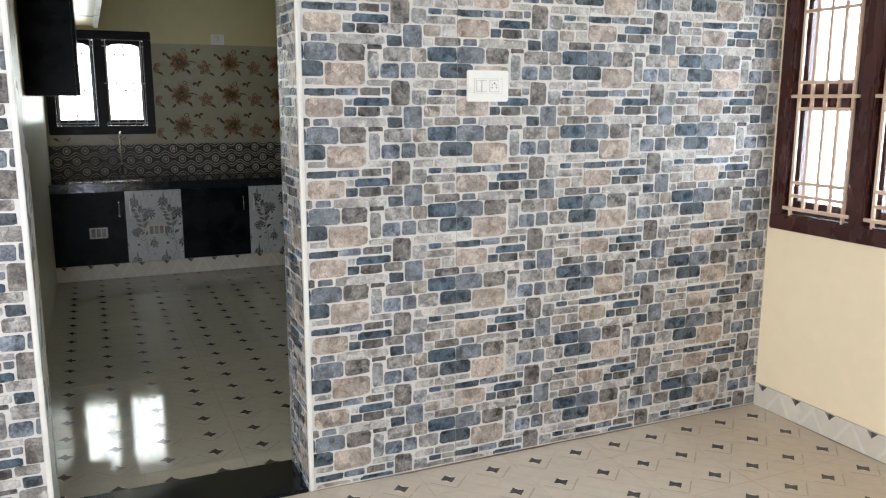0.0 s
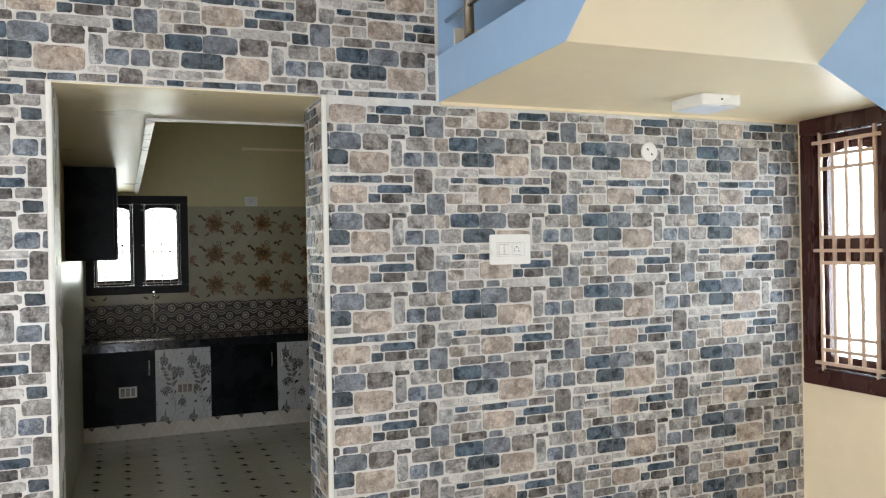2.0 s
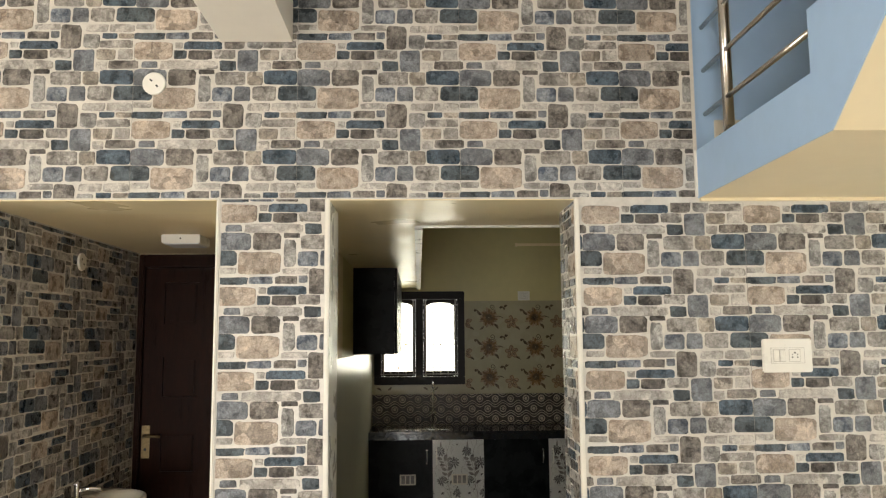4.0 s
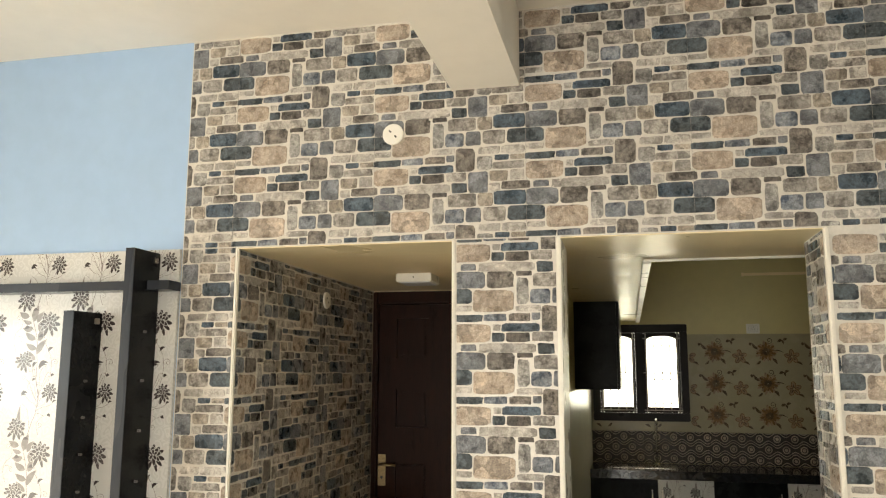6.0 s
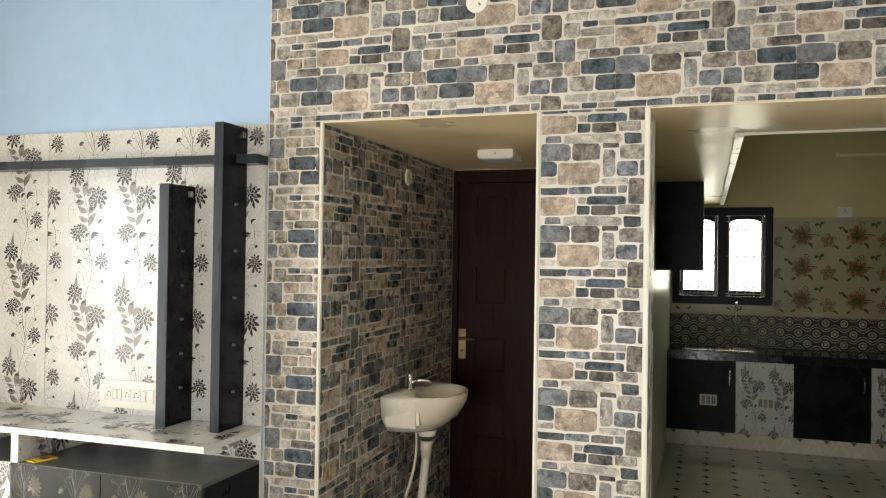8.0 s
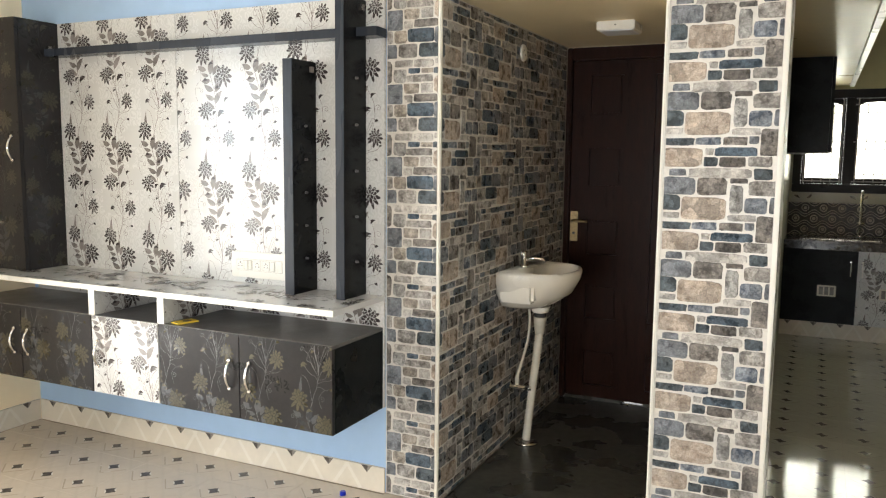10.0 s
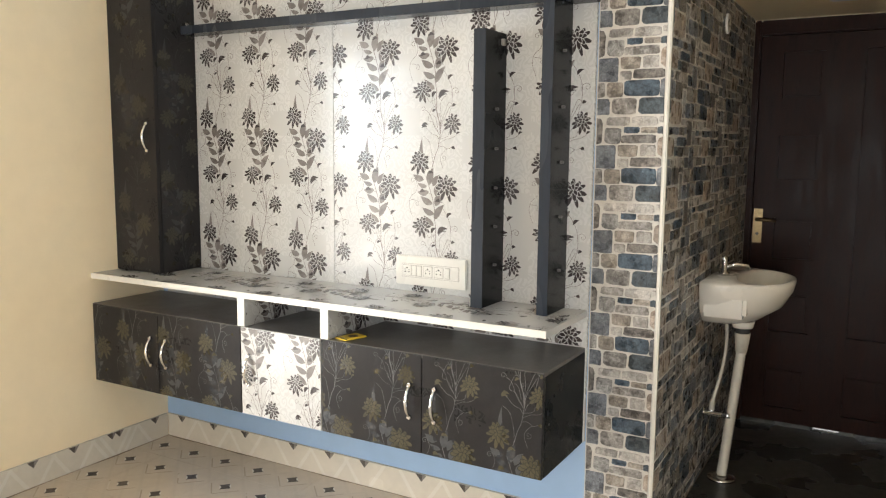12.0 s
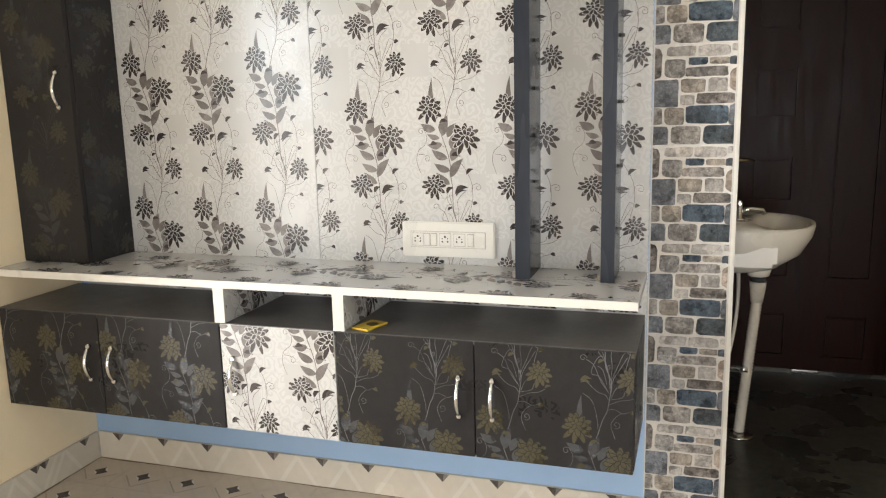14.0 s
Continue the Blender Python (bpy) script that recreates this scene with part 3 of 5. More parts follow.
def east_window():
    ob = thing("window_1", "maroon wooden casement window with a cream steel grille", "window", kind="structure")
    x0, x1 = XR - 0.018, XR + 0.060
    fr = bmesh.new()
    box(fr, x0, x1, WIN_Y0, WIN_Y1, WIN_Z0, WIN_Z0 + 0.075, bevel=0.006)
    box(fr, x0, x1, WIN_Y0, WIN_Y1, WIN_Z1 - 0.075, WIN_Z1 - 0.001, bevel=0.006)
    n = 3
    pitch = (WIN_Y1 - WIN_Y0 - 0.07) / n
    for i in range(n + 1):
        y = WIN_Y0 + pitch * i
        box(fr, x0 + 0.002, x1 - 0.002, y, y + 0.07, WIN_Z0 + 0.07, WIN_Z1 - 0.07, bevel=0.006)
    part("window_frame", fr, FRAME_WOOD, ob)
    for i in range(n):
        a, b = WIN_Y0 + pitch * i + 0.07, WIN_Y0 + pitch * (i + 1)
        sash = bmesh.new()
        s0, s1 = x1 - 0.04, x1 + 0.01
        za, zb = WIN_Z0 + 0.077, WIN_Z1 - 0.077
        for q in ((a + 0.002, a + 0.05), (b - 0.05, b - 0.002)):
            box(sash, s0, s1, *q, za, zb, bevel=0.004)
        for q in ((za, za + 0.06), (zb - 0.06, zb), (1.445, 1.555)):
            box(sash, s0 + 0.001, s1 - 0.001, a + 0.048, b - 0.048, *q, bevel=0.004)
        # arched head inside each light
        m, w = (a + b) / 2, (b - a) / 2 - 0.045
        pts = [(m + w, zb - 0.058), (m - w, zb - 0.058)] + [(m - w * math.cos(k * math.pi / 10), zb - 0.135 + 0.062 * math.sin(k * math.pi / 10) ** 0.8) for k in range(11)]
        prism(sash, pts, "x", s0 + 0.004, s1 - 0.004)
        shutter = part("sash", sash, FRAME_WOOD, ob)
        pane = part("pane", block(s0 + 0.02, s0 + 0.024, a + 0.045, b - 0.045, za + 0.05, zb - 0.05), GLASS, shutter)
        pane.visible_shadow = False
        st = tube(bmesh.new(), [(x0 + 0.03, b - 0.012, 1.03), (x0 + 0.03, b - 0.012, 1.13), (x0 + 0.05, b - 0.02, 1.15)], 0.004, 8)
        part("window_stay", st, DARK_FRAME, shutter)
        g0, g1 = a + 0.034, b - 0.040
        grille_bars(ob, GRILLE, "y", x0 + 0.012, g0, g1, WIN_Z0 + 0.095, WIN_Z1 - 0.11, 5,
                    [(WIN_Z0 + 0.105, 0.035), (WIN_Z0 + 0.165, 0.0), (WIN_Z0 + 0.225, 0.0), (1.50, 0.035), (1.445, 0), (1.56, 0), (WIN_Z1 - 0.235, 0.0), (WIN_Z1 - 0.175, 0.0), (WIN_Z1 - 0.115, 0.035)], 0.0075)


def kitchen_window():
    ob = thing("window_2", "dark wooden kitchen window with arched lights and a grille", "window", kind="structure")
    x0, x1, z0, z1 = KWIN
    y0, y1 = KIT_Y - 0.03, KIT_Y + 0.06
    fr = bmesh.new()
    box(fr, x0, x1, y0, y1, z0, z0 + 0.075, bevel=0.006)
    box(fr, x0, x1, y0, y1, z1 - 0.075, z1, bevel=0.006)
    mid = (x0 + x1) / 2
    for q in ((x0, x0 + 0.068), (x1 - 0.068, x1), (mid - 0.038, mid + 0.038)):
        box(fr, *q, y0 + 0.002, y1 - 0.002, z0 + 0.07, z1 - 0.07, bevel=0.006)
    part("window_frame", fr, DARK_FRAME, ob)
    for a, b in ((x0 + 0.068, mid - 0.038), (mid + 0.038, x1 - 0.068)):
        sash, za, zb = bmesh.new(), z0 + 0.076, z1 - 0.076
        for q in ((a + 0.001, a + 0.030), (b - 0.030, b - 0.001)):
            box(sash, *q, y1 - 0.03, y1 + 0.01, za, zb, bevel=0.004)
        box(sash, a + 0.029, b - 0.029, y1 - 0.029, y1 + 0.009, za, za + 0.05, bevel=0.004)
        m, w = (a + b) / 2, (b - a) / 2 - 0.029
        pts = [(m + w, zb), (m - w, zb)] + [(m - w * math.cos(k * math.pi / 12), zb - 0.075 + 0.045 * math.sin(k * math.pi / 12) ** 0.7) for k in range(13)]
        prism(sash, pts, "y", y1 - 0.029, y1 + 0.009)
        shutter = part("sash", sash, DARK_FRAME, ob)
        pane = part("pane", block(a + 0.028, b - 0.028, y1 - 0.012, y1 - 0.008, za + 0.045, zb - 0.02), GLASS, shutter)
        pane.visible_shadow = False
        grille_bars(ob, GRILLE_K, "x", y0 + 0.012, a + 0.02, b - 0.02, z0 + 0.09, z1 - 0.12, 5,
                    [(z0 + 0.10, 0.03), (z0 + 0.16, 0), (1.62, 0.03), (1.56, 0), (z1 - 0.20, 0), (z1 - 0.13, 0.03)], 0.0045)


east_window()
kitchen_window()


# ---- bathroom door ----
def bathroom_door():
    ob = thing("door_1", "closed dark red-brown panelled wooden bathroom door", "door", kind="structure")
    y = ALC_Y
    xa, xb = ALC_L, ALC_R
    fr = bmesh.new()
    box(fr, xa, xa + 0.032, y - 0.015, y + 0.10, 0, LINTEL - 0.006, bevel=0.006)
    box(fr, xb - 0.050, xb - 0.001, y - 0.015, y + 0.10, 0, LINTEL - 0.006, bevel=0.006)
    box(fr, xa + 0.030, xb - 0.048, y - 0.013, y + 0.098, LINTEL - 0.08, LINTEL - 0.006, bevel=0.006)
    part("door_frame", fr, DOOR_WOOD, ob)
    la, lb, top = xa + 0.034, xb - 0.053, LINTEL - 0.083
    leaf = bmesh.new()
    y0, y1 = y + 0.012, y + 0.048
    cols = ((-1.322, -1.130), (-0.950, -0.757))
    rows = ((0.09, 0.31), (0.50, 0.71), (0.887, 1.099), (1.297, 1.516), (1.70, 1.935))
    holes = [(cols[0], r) for r in rows] + [(cols[1], (0.09, 0.31)), (cols[1], (0.50, 1.935))]
    wall_boxes(leaf, "x", la, lb, y0, y1, 0.014, top, [(*c, *r) for c, r in holes])
    leaf = part("door_leaf", leaf, DOOR_WOOD, ob)
    for c, r in holes:
        bm = block(c[0], c[1], y0 + 0.018, y1 - 0.008, r[0], r[1])
        box(bm, c[0] + 0.013, c[1] - 0.013, y0 + 0.003, y0 + 0.0185, r[0] + 0.013, r[1] - 0.013, bevel=0.006)
        part("door_panel", bm, DOOR_WOOD, leaf)
    # unseen strips added behind the leaf to stop light leaking round it
    for q in ((xa + 0.020, la + 0.02), (lb - 0.02, xb - 0.03)):
        part("door_stop", block(*q, y1 + 0.001, y1 + 0.02, 0, top), DOOR_WOOD, ob)
    part("door_stop", block(la + 0.02, lb - 0.02, y1 + 0.001, y1 + 0.02, top - 0.02, LINTEL - 0.01), DOOR_WOOD, ob)
    # strips added under the leaf so only a short slit passes light
    for q in ((xa + 0.001, -1.078), (-0.954, xb - 0.002)):
        part("door_sill", block(*q, y0 - 0.005, y1 + 0.03, -0.004, 0.0155), WET_FLOOR, ob)
    part("door_sill", block(-1.0775, -0.9545, y0 - 0.005, y1 + 0.03, -0.004, 0.0045), WET_FLOOR, ob)
    hx = -1.402
    h = part("door_handle", block(hx - 0.0225, hx + 0.0225, y0 - 0.006, y0 - 0.0005, 0.962, 1.14, bevel=0.002), BRASS, leaf, "antique brass lever handle on a plate")
    lever = tube(bmesh.new(), [(hx, y0 - 0.005, 1.085), (hx, y0 - 0.045, 1.085), (hx + 0.02, y0 - 0.052, 1.087), (hx + 0.095, y0 - 0.052, 1.083)], [0.009, 0.009, 0.009, 0.007], 10)
    part("lever", lever, BRASS, h)
    part("keyhole", tube(bmesh.new(), [(hx, y0 - 0.0062, 1.01), (hx, y0 - 0.0085, 1.01)], 0.008, 10), PLASTIC_DIM, h)


bathroom_door()


# ---- fittings on walls and soffits ----
def ceiling_light(x, y, z=LINTEL, w=0.09):
    ob = thing("ceiling_light", "square white surface-mounted ceiling light, switched off", "ceiling light", "square ceiling lights")
    ob.location = (x, y, z)
    body = bmesh.new()
    box(body, -w, w, -w, w, -0.042, -0.0005, bevel=0.004)
    part("housing", body, PLASTIC, ob)
    part("diffuser", block(-w + 0.012, w - 0.012, -w + 0.012, w - 0.012, -0.046, -0.0425, bevel=0.001), DIFFUSER, ob, "frosted diffuser")
    part("screw", tube(bmesh.new(), [(0, -w - 0.002, -0.02), (0, -w + 0.001, -0.02)], 0.004, 8), PLASTIC_DIM, ob)
    return ob


ceiling_light(2.085, 2.44)
ceiling_light(-0.995, 3.80)


def round_plate(m, r):
    ob = thing("cable_plate", "round white plastic cover plate on the stone-look tiles", "cover plate", "round cover plates")
    ob.matrix_world = m
    bm = tube(bmesh.new(), [(0, 0, -0.004), (0, 0, 0.003), (0, 0, 0.0065)], [r, r, r - 0.003], 28)
    part("plate", bm, PLASTIC, ob)
    for dx, dy in ((-0.3, 0.3), (-0.2, 0.22), (0.22, -0.2), (0.3, -0.28)):
        part("screw", tube(bmesh.new(), [(dx * r, dy * r, 0.006), (dx * r, dy * r, 0.0075)], 0.0035, 8), PLASTIC_DIM, ob)
    return ob


round_plate(pose(2.087, Y, 1.936, 90, 0, 0), 0.041)
round_plate(pose(-0.832, Y, 2.522, 90, 0, 0), 0.042)
round_plate(pose(ALC_L + 0.004, 3.746, 1.975, 90, 0, 90), 0.042)


def gang(ob, x, z, y, kind, s=1.0):
    """One module of a switch plate: a rocker or a three-pin socket."""
    wide = 0.0108 if kind == "switch" else 0.0202
    part("module_gap", block(x - wide * s, x + wide * s, y - 0.0008, y + 0.001, z - 0.0215 * s, z + 0.0215 * s), GAP_SHADOW, ob)
    if kind == "switch":
        bm = block(x - 0.0095 * s, x + 0.0095 * s, y - 0.004, y + 0.001, z - 0.019 * s, z + 0.019 * s, bevel=0.0012)
        return part("rocker_switch", bm, PLASTIC, ob)
    so = part("socket", block(x - 0.019 * s, x + 0.019 * s, y - 0.002, y + 0.001, z - 0.02 * s, z + 0.02 * s, bevel=0.001), PLASTIC, ob)
    for dx, dz, r in ((0, 0.010, 0.0035), (-0.009, -0.006, 0.0028), (0.009, -0.006, 0.0028), (-0.009, 0.004, 0.002), (0.009, 0.004, 0.002)):
        part("pin_hole", tube(bmesh.new(), [(x + dx * s, y - 0.0018, z + dz * s), (x + dx * s, y - 0.0028, z + dz * s)], r * s, 8), PLASTIC_DIM, so)


def switch_plate(x0, x1, z0, z1, y, modules, label, s=1.0, inset=0.03):
    ob = thing("switch_plate", label, "switch plate")
    part("plate", block(x0, x1, y - 0.012, y, z0, z1, bevel=0.004), PLASTIC, ob)
    m = (z0 + z1) / 2
    part("module_gap", block(x0 + inset - 0.0015, x1 - inset + 0.0015, y - 0.0128, y - 0.0115, m - 0.0275 * s, m + 0.0275 * s), GAP_SHADOW, ob)
    part("module_frame", block(x0 + inset, x1 - inset, y - 0.0145, y - 0.0115, m - 0.026 * s, m + 0.026 * s, bevel=0.0012), PLASTIC, ob)
    for dx, kind in modules:
        gang(ob, (x0 + x1) / 2 + dx, m, y - 0.0145, kind, s)
    return ob


switch_plate(1.326, 1.504, 1.475, 1.593, Y, ((-0.042, "switch"), (-0.020, "switch"), (0.024, "socket")), "cream-white switch plate with two rockers and a socket")
switch_plate(1.075, 1.19, 1.975, 2.063, KIT_Y - 0.008, ((0, "socket"),), "white single socket plate above the kitchen tiles", inset=0.02)


# ---- floral laminate print ----
def petal(cx, cy, ang, r0, r1, w, n=6):
    """A slender petal, broadest at its middle, with a narrow tip."""
    c, s = math.cos(ang), math.sin(ang)
    pts = []
    for k in range(n + 1):
        f = k / n
        pts.append((r0 + (r1 - r0) * f, w * math.sin(math.pi * (0.10 + 0.86 * f ** 1.1)) ** 0.55))
    line = [(a, b) for a, b in pts] + [(a, -b) for a, b in pts[::-1]]
    return [(cx + a * c - b * s, cy + a * s + b * c) for a, b in line]


def leaf(x0, y0, x1, y1, w, bend=0.0, n=6):
    dx, dy = x1 - x0, y1 - y0
    up, down = [], []
    for k in range(n + 1):
        f = k / n
        off = bend * math.sin(math.pi * f)
        ww = w * math.sin(math.pi * f ** 0.8) if 0 < k < n else 0
        bx, by = x0 + dx * f - dy * off, y0 + dy * f + dx * off
        ln = math.hypot(dx, dy)
        up.append((bx - dy / ln * ww, by + dx / ln * ww))
        if 0 < k < n:
            down.append((bx + dy / ln * ww, by - dx / ln * ww))
    return up + down[::-1]


def ribbon(pts, w):
    """Quads along a line, as separate flat shapes."""
    res = []
    for (ax, ay), (bx, by) in zip(pts, pts[1:]):
        ln = math.hypot(bx - ax, by - ay) or 1
        nx, ny = -(by - ay) / ln * w, (bx - ax) / ln * w
        res.append([(ax + nx, ay + ny), (ax - nx, ay - ny), (bx - nx, by - ny), (bx + nx, by + ny)])
    return res


def curve_pts(p0, p1, p2, n=6):
    return [((1 - f) ** 2 * p0[0] + 2 * f * (1 - f) * p1[0] + f * f * p2[0], (1 - f) ** 2 * p0[1] + 2 * f * (1 - f) * p1[1] + f * f * p2[1]) for f in [k / n for k in range(n + 1)]]


def curl(cx, cy, r, a0, turns, n=10):
    return [(cx + r * (1 - 0.75 * k / n) * math.cos(a0 + turns * 2 * math.pi * k / n), cy + r * (1 - 0.75 * k / n) * math.sin(a0 + turns * 2 * math.pi * k / n)) for k in range(n + 1)]


def flower(cx, cy, r, seed):
    """A dahlia seen a little from above: rings of overlapping petals, each with a pale outline. Gives (outline, tone, layer)."""
    rnd = random.Random(seed)
    res, layer = [], 0
    for count, r0, r1, w, lift in ((11, 0.30, 1.13, 0.168, -0.04), (8, 0.14, 0.80, 0.155, 0.03), (5, 0.0, 0.46, 0.12, 0.10)):
        for k in rnd.sample(range(count), count):
            a = 2 * math.pi * k / count + rnd.uniform(-0.13, 0.13) + 3.0 * lift
            stretch = 1.0 - 0.04 * math.cos(2 * a) - 0.14 * math.sin(a)
            reach = r1 * stretch * rnd.uniform(0.88, 1.08)
            wide = w * rnd.uniform(0.88, 1.1)
            x, y = cx, cy + lift * r
            res.append((petal(x, y, a, r * (r0 - 0.03), r * (reach + 0.045), r * (wide + 0.046)), 3, layer))
            res.append((petal(x, y, a, r * r0, r * reach, r * wide), 0, layer + 1))
            layer += 2
    return res


def smooth_line(pts, n=5):
    """A rounded line through a few points."""
    res = []
    for i in range(len(pts) - 1):
        p0, p1, p2, p3 = pts[max(i - 1, 0)], pts[i], pts[i + 1], pts[min(i + 2, len(pts) - 1)]
        for k in range(n):
            f = k / n
            res.append(tuple(0.5 * (2 * b + (c - a) * f + (2 * a - 5 * b + 4 * c - d) * f * f + (3 * b - a - 3 * c + d) * f ** 3) for a, b, c, d in zip(p0, p1, p2, p3)))
    return res + [pts[-1]]


def vine_motif():
    """One repeat of the printed vine, 256 by 521 mm: (outline, tone) with tone 0 dark, 1 leaf, 2 stem; layered by height."""
    res = []
    mm = lambda pts: [(x / 1000, y / 1000) for x, y in pts]
    stem = ((-46, 361), (-45, 310), (-43, 270), (-27, 225), (-32, 176), (-38, 142), (-50, 115), (-62, 73), (-75, 37), (-79, 4), (-77, -4), (-62, -48), (-52, -91), (-50, -134), (-46, -160))
    twigs = (
        ((-62, 352), (-64, 314), (-45, 283), (-31, 230)), ((-60, 341), (-48, 297), (-36, 254), (-30, 200)), ((0, 345), (-28, 314), (-26, 270), (-30, 210)),
        ((31, 301), (14, 313), (4, 309), (-12, 271), (-28, 232)), ((-96, 288), (-74, 271), (-56, 228), (-32, 194)), ((-98, 228), (-66, 198), (-44, 190), (-34, 176)),
        ((-104, 189), (-78, 168), (-64, 116), (-62, 90)), ((-34, 176), (2, 186), (10, 204), (24, 226)), ((-36, 160), (-4, 176), (20, 180), (42, 192)),
        ((-38, 146), (-18, 150), (4, 140), (20, 146)), ((-15, 65), (-27, 103), (-14, 128), (0, 139)), ((2, 224), (-16, 208), (-28, 180)), ((-46, 330), (-66, 322), (-76, 318), (-94, 344)),
        ((-50, 300), (-66, 292), (-82, 250), (-60, 240), (-36, 200)), ((14, 300), (-4, 268), (-20, 240), (-28, 214)), ((-64, 270), (-52, 262), (-44, 240), (-40, 220)),
        ((-46, -125), (-24, -84), (2, -112), (20, -155), (22, -205), (12, -247), (10, -262)), ((20, -180), (22, -160), (38, -152)),
        ((-152, -124), (-166, -82), (-160, -48), (-136, -26), (-130, 0), (-138, 20)), ((-158, -58), (-140, -60), (-134, -66)), ((-52, -70), (-42, -62), (-34, -66)), ((-64, -36), (-88, -28), (-104, -24)))
    lines = [(smooth_line(mm(stem)), 0.0012)] + [(smooth_line(mm(t)), 0.0007) for t in twigs]
    for cx, cy, r, a0, turns in ((0.040, -0.166, 0.0125, 1.8, -1.1), (-0.149, 0.016, 0.012, 0.3, 1.2), (-0.131, -0.073, 0.012, 1.8, -1.1), (-0.012, 0.106, 0.012, -2.0, 1.1), (-0.104, 0.291, 0.011, 0.0, 1.1), (-0.034, 0.268, 0.007, 1.0, 1.1)):
        lines.append((curl(cx, cy, r, a0, turns), 0.0007))
    for line, w in lines:
        res += [(q, 2) for q in ribbon(line, w)]
    leaves = ((-100, 20, -149, 40, 13), (-86, -6, -129, 7, 9), (-77, -26, -129, -28, 12), (-60, -73, -114, -43, 13), (-52, -112, -107, -88, 12), (-54, -156, -100, -118, 13),
              (-99, 50, -78, 112, 10), (-76, 0, -58, 67, 16), (-98, 64, -108, 186, 9), (-42, -48, -20, 16, 18), (-52, -134, -8, -72, 14), (-48, -80, -14, -30, 15), (-60, -4, -28, 42, 12))
    for x0, y0, x1, y1, w in leaves:
        res.append((leaf(x0 / 1000, y0 / 1000, x1 / 1000, y1 / 1000, w / 1000, 0.08, 8), 1))
    buds = ((-49, -62, -17, -66, 7), (-119, -28, -93, -26, 7), (-86, 44, -56, 46, 6), (2, -124, 27, -106, 6), (-38, -188, 9, -166, 9), (-66, -186, -43, -166, 7), (23, -222, 40, -216, 6),
            (-64, -242, -46, -234, 5), (-112, 226, -80, 232, 6), (-112, 220, -84, 222, 4), (40, 194, 58, 202, 4), (20, 146, 36, 138, 6), (-36, -196, 4, -176, 4))
    for x0, y0, x1, y1, w in buds:
        res.append((leaf(x0 / 1000, y0 / 1000, x1 / 1000, y1 / 1000, w / 1000, 0.22), 0))
    for cx, cy, r, seed in ((0, 0, 0.0455, 1), (-0.12, 0.094, 0.0405, 2), (-0.109, -0.158, 0.037, 3), (0.025, 0.240, 0.033, 4)):
        res += flower(cx, cy, r, seed)
    return res


MOTIF = vine_motif()


def print_on(name, parent, mats, to, u0, u1, v0, v1, ou, ov, pu=0.256, pv=0.5215, scale=1.0, lift=0.0004):
    """The vine print over a rectangle, laid a hair above the sheet. to maps (u, v, height) to the world."""
    bm = bmesh.new()
    flat = lambda h: (lambda x, y: (x, y, h))
    for i in range(int((u0 - ou) / pu) - 2, int((u1 - ou) / pu) + 3):
        for j in range(int((v0 - ov) / pv) - 2, int((v1 - ov) / pv) + 3):
            cu, cv = ou + i * pu, ov + j * pv
            if cu < u0 - 0.25 or cu > u1 + 0.25 or cv < v0 - 0.4 or cv > v1 + 0.4:
                continue
            for k, (pts, mi, *layer) in enumerate(MOTIF):
                h = {2: 0.0, 1: 0.0002, 0: 0.0004}.get(mi, 0.0) + (k % 7) * 0.00002
                if layer:
                    h = 0.0006 + layer[0] * 0.00003
                q = [(cu + x * scale, cv + y * scale) for x, y in pts]
                if max(p[0] for p in q) < u0 or min(p[0] for p in q) > u1 or max(p[1] for p in q) < v0 or min(p[1] for p in q) > v1:
                    continue
                q = [(min(max(x, u0), u1), min(max(y, v0), v1)) for x, y in q]
                vs = [bm.verts.new((x, y, h)) for x, y in q]
                f = bm.faces.new(vs)
                f.material_index = mi
    dead = [f for f in bm.faces if f.calc_area() < 1e-8]
    bmesh.ops.delete(bm, geom=dead, context="FACES")
    bmesh.ops.triangulate(bm, faces=bm.faces, ngon_method="EAR_CLIP")
    for v in bm.verts:
        v.co = to(v.co.x, v.co.y, v.co.z + lift)
    return part(name, bm, mats, parent, kind="stuff")


LIGHT_PRINT = [PRINT_DARK, PRINT_MID, PRINT_STEM, PRINT_PALE]
FAINT_PRINT = [FAINT_GOLD, FAINT_LEAF, FAINT_LEAF, PRINT_NIGHT]
NIGHT_PRINT = [GOLD_PRINT, SILVER_PRINT, SILVER_STEM, PRINT_NIGHT]


def handle(parent, x, y, z0, z1, mat=CHROME):
    """A bowed chrome pull with collars at both ends, on a front that faces -y."""
    m = (z0 + z1) / 2
    ln = (z1 - z0) / 2
    pts = [(x, y - 0.004 - 0.026 * math.cos(a * math.pi / 2 / 1.0) ** 0.7 if abs(a) < 1 else y - 0.004, m + ln * 0.86 * a) for a in [k / 6 for k in range(-6, 7)]]
    bm = tube(bmesh.new(), pts, [0.0050 + 0.002 * (1 - abs(k) / 6) for k in range(-6, 7)], 10)
    for s in (-1, 1):
        tube(bm, [(x, y - 0.001, m + s * ln * 0.88), (x, y - 0.012, m + s * ln * 0.88)], [0.0085, 0.0065], 10)
        tube(bm, [(x, y - 0.004, m + s * ln * 0.9), (x, y - 0.005, m + s * ln * 0.98), (x, y - 0.004, m + s * ln * 1.03)], [0.006, 0.0055, 0.002], 8)
    return part("handle", bm, mat, parent, "bowed chrome handle")


# ---- television unit ----
PY = 2.785                    # face of the back panel
UF = 2.40                     # fronts of the low cabinets


def facing(y):
    return lambda u, v, h: (u, y - h, v)


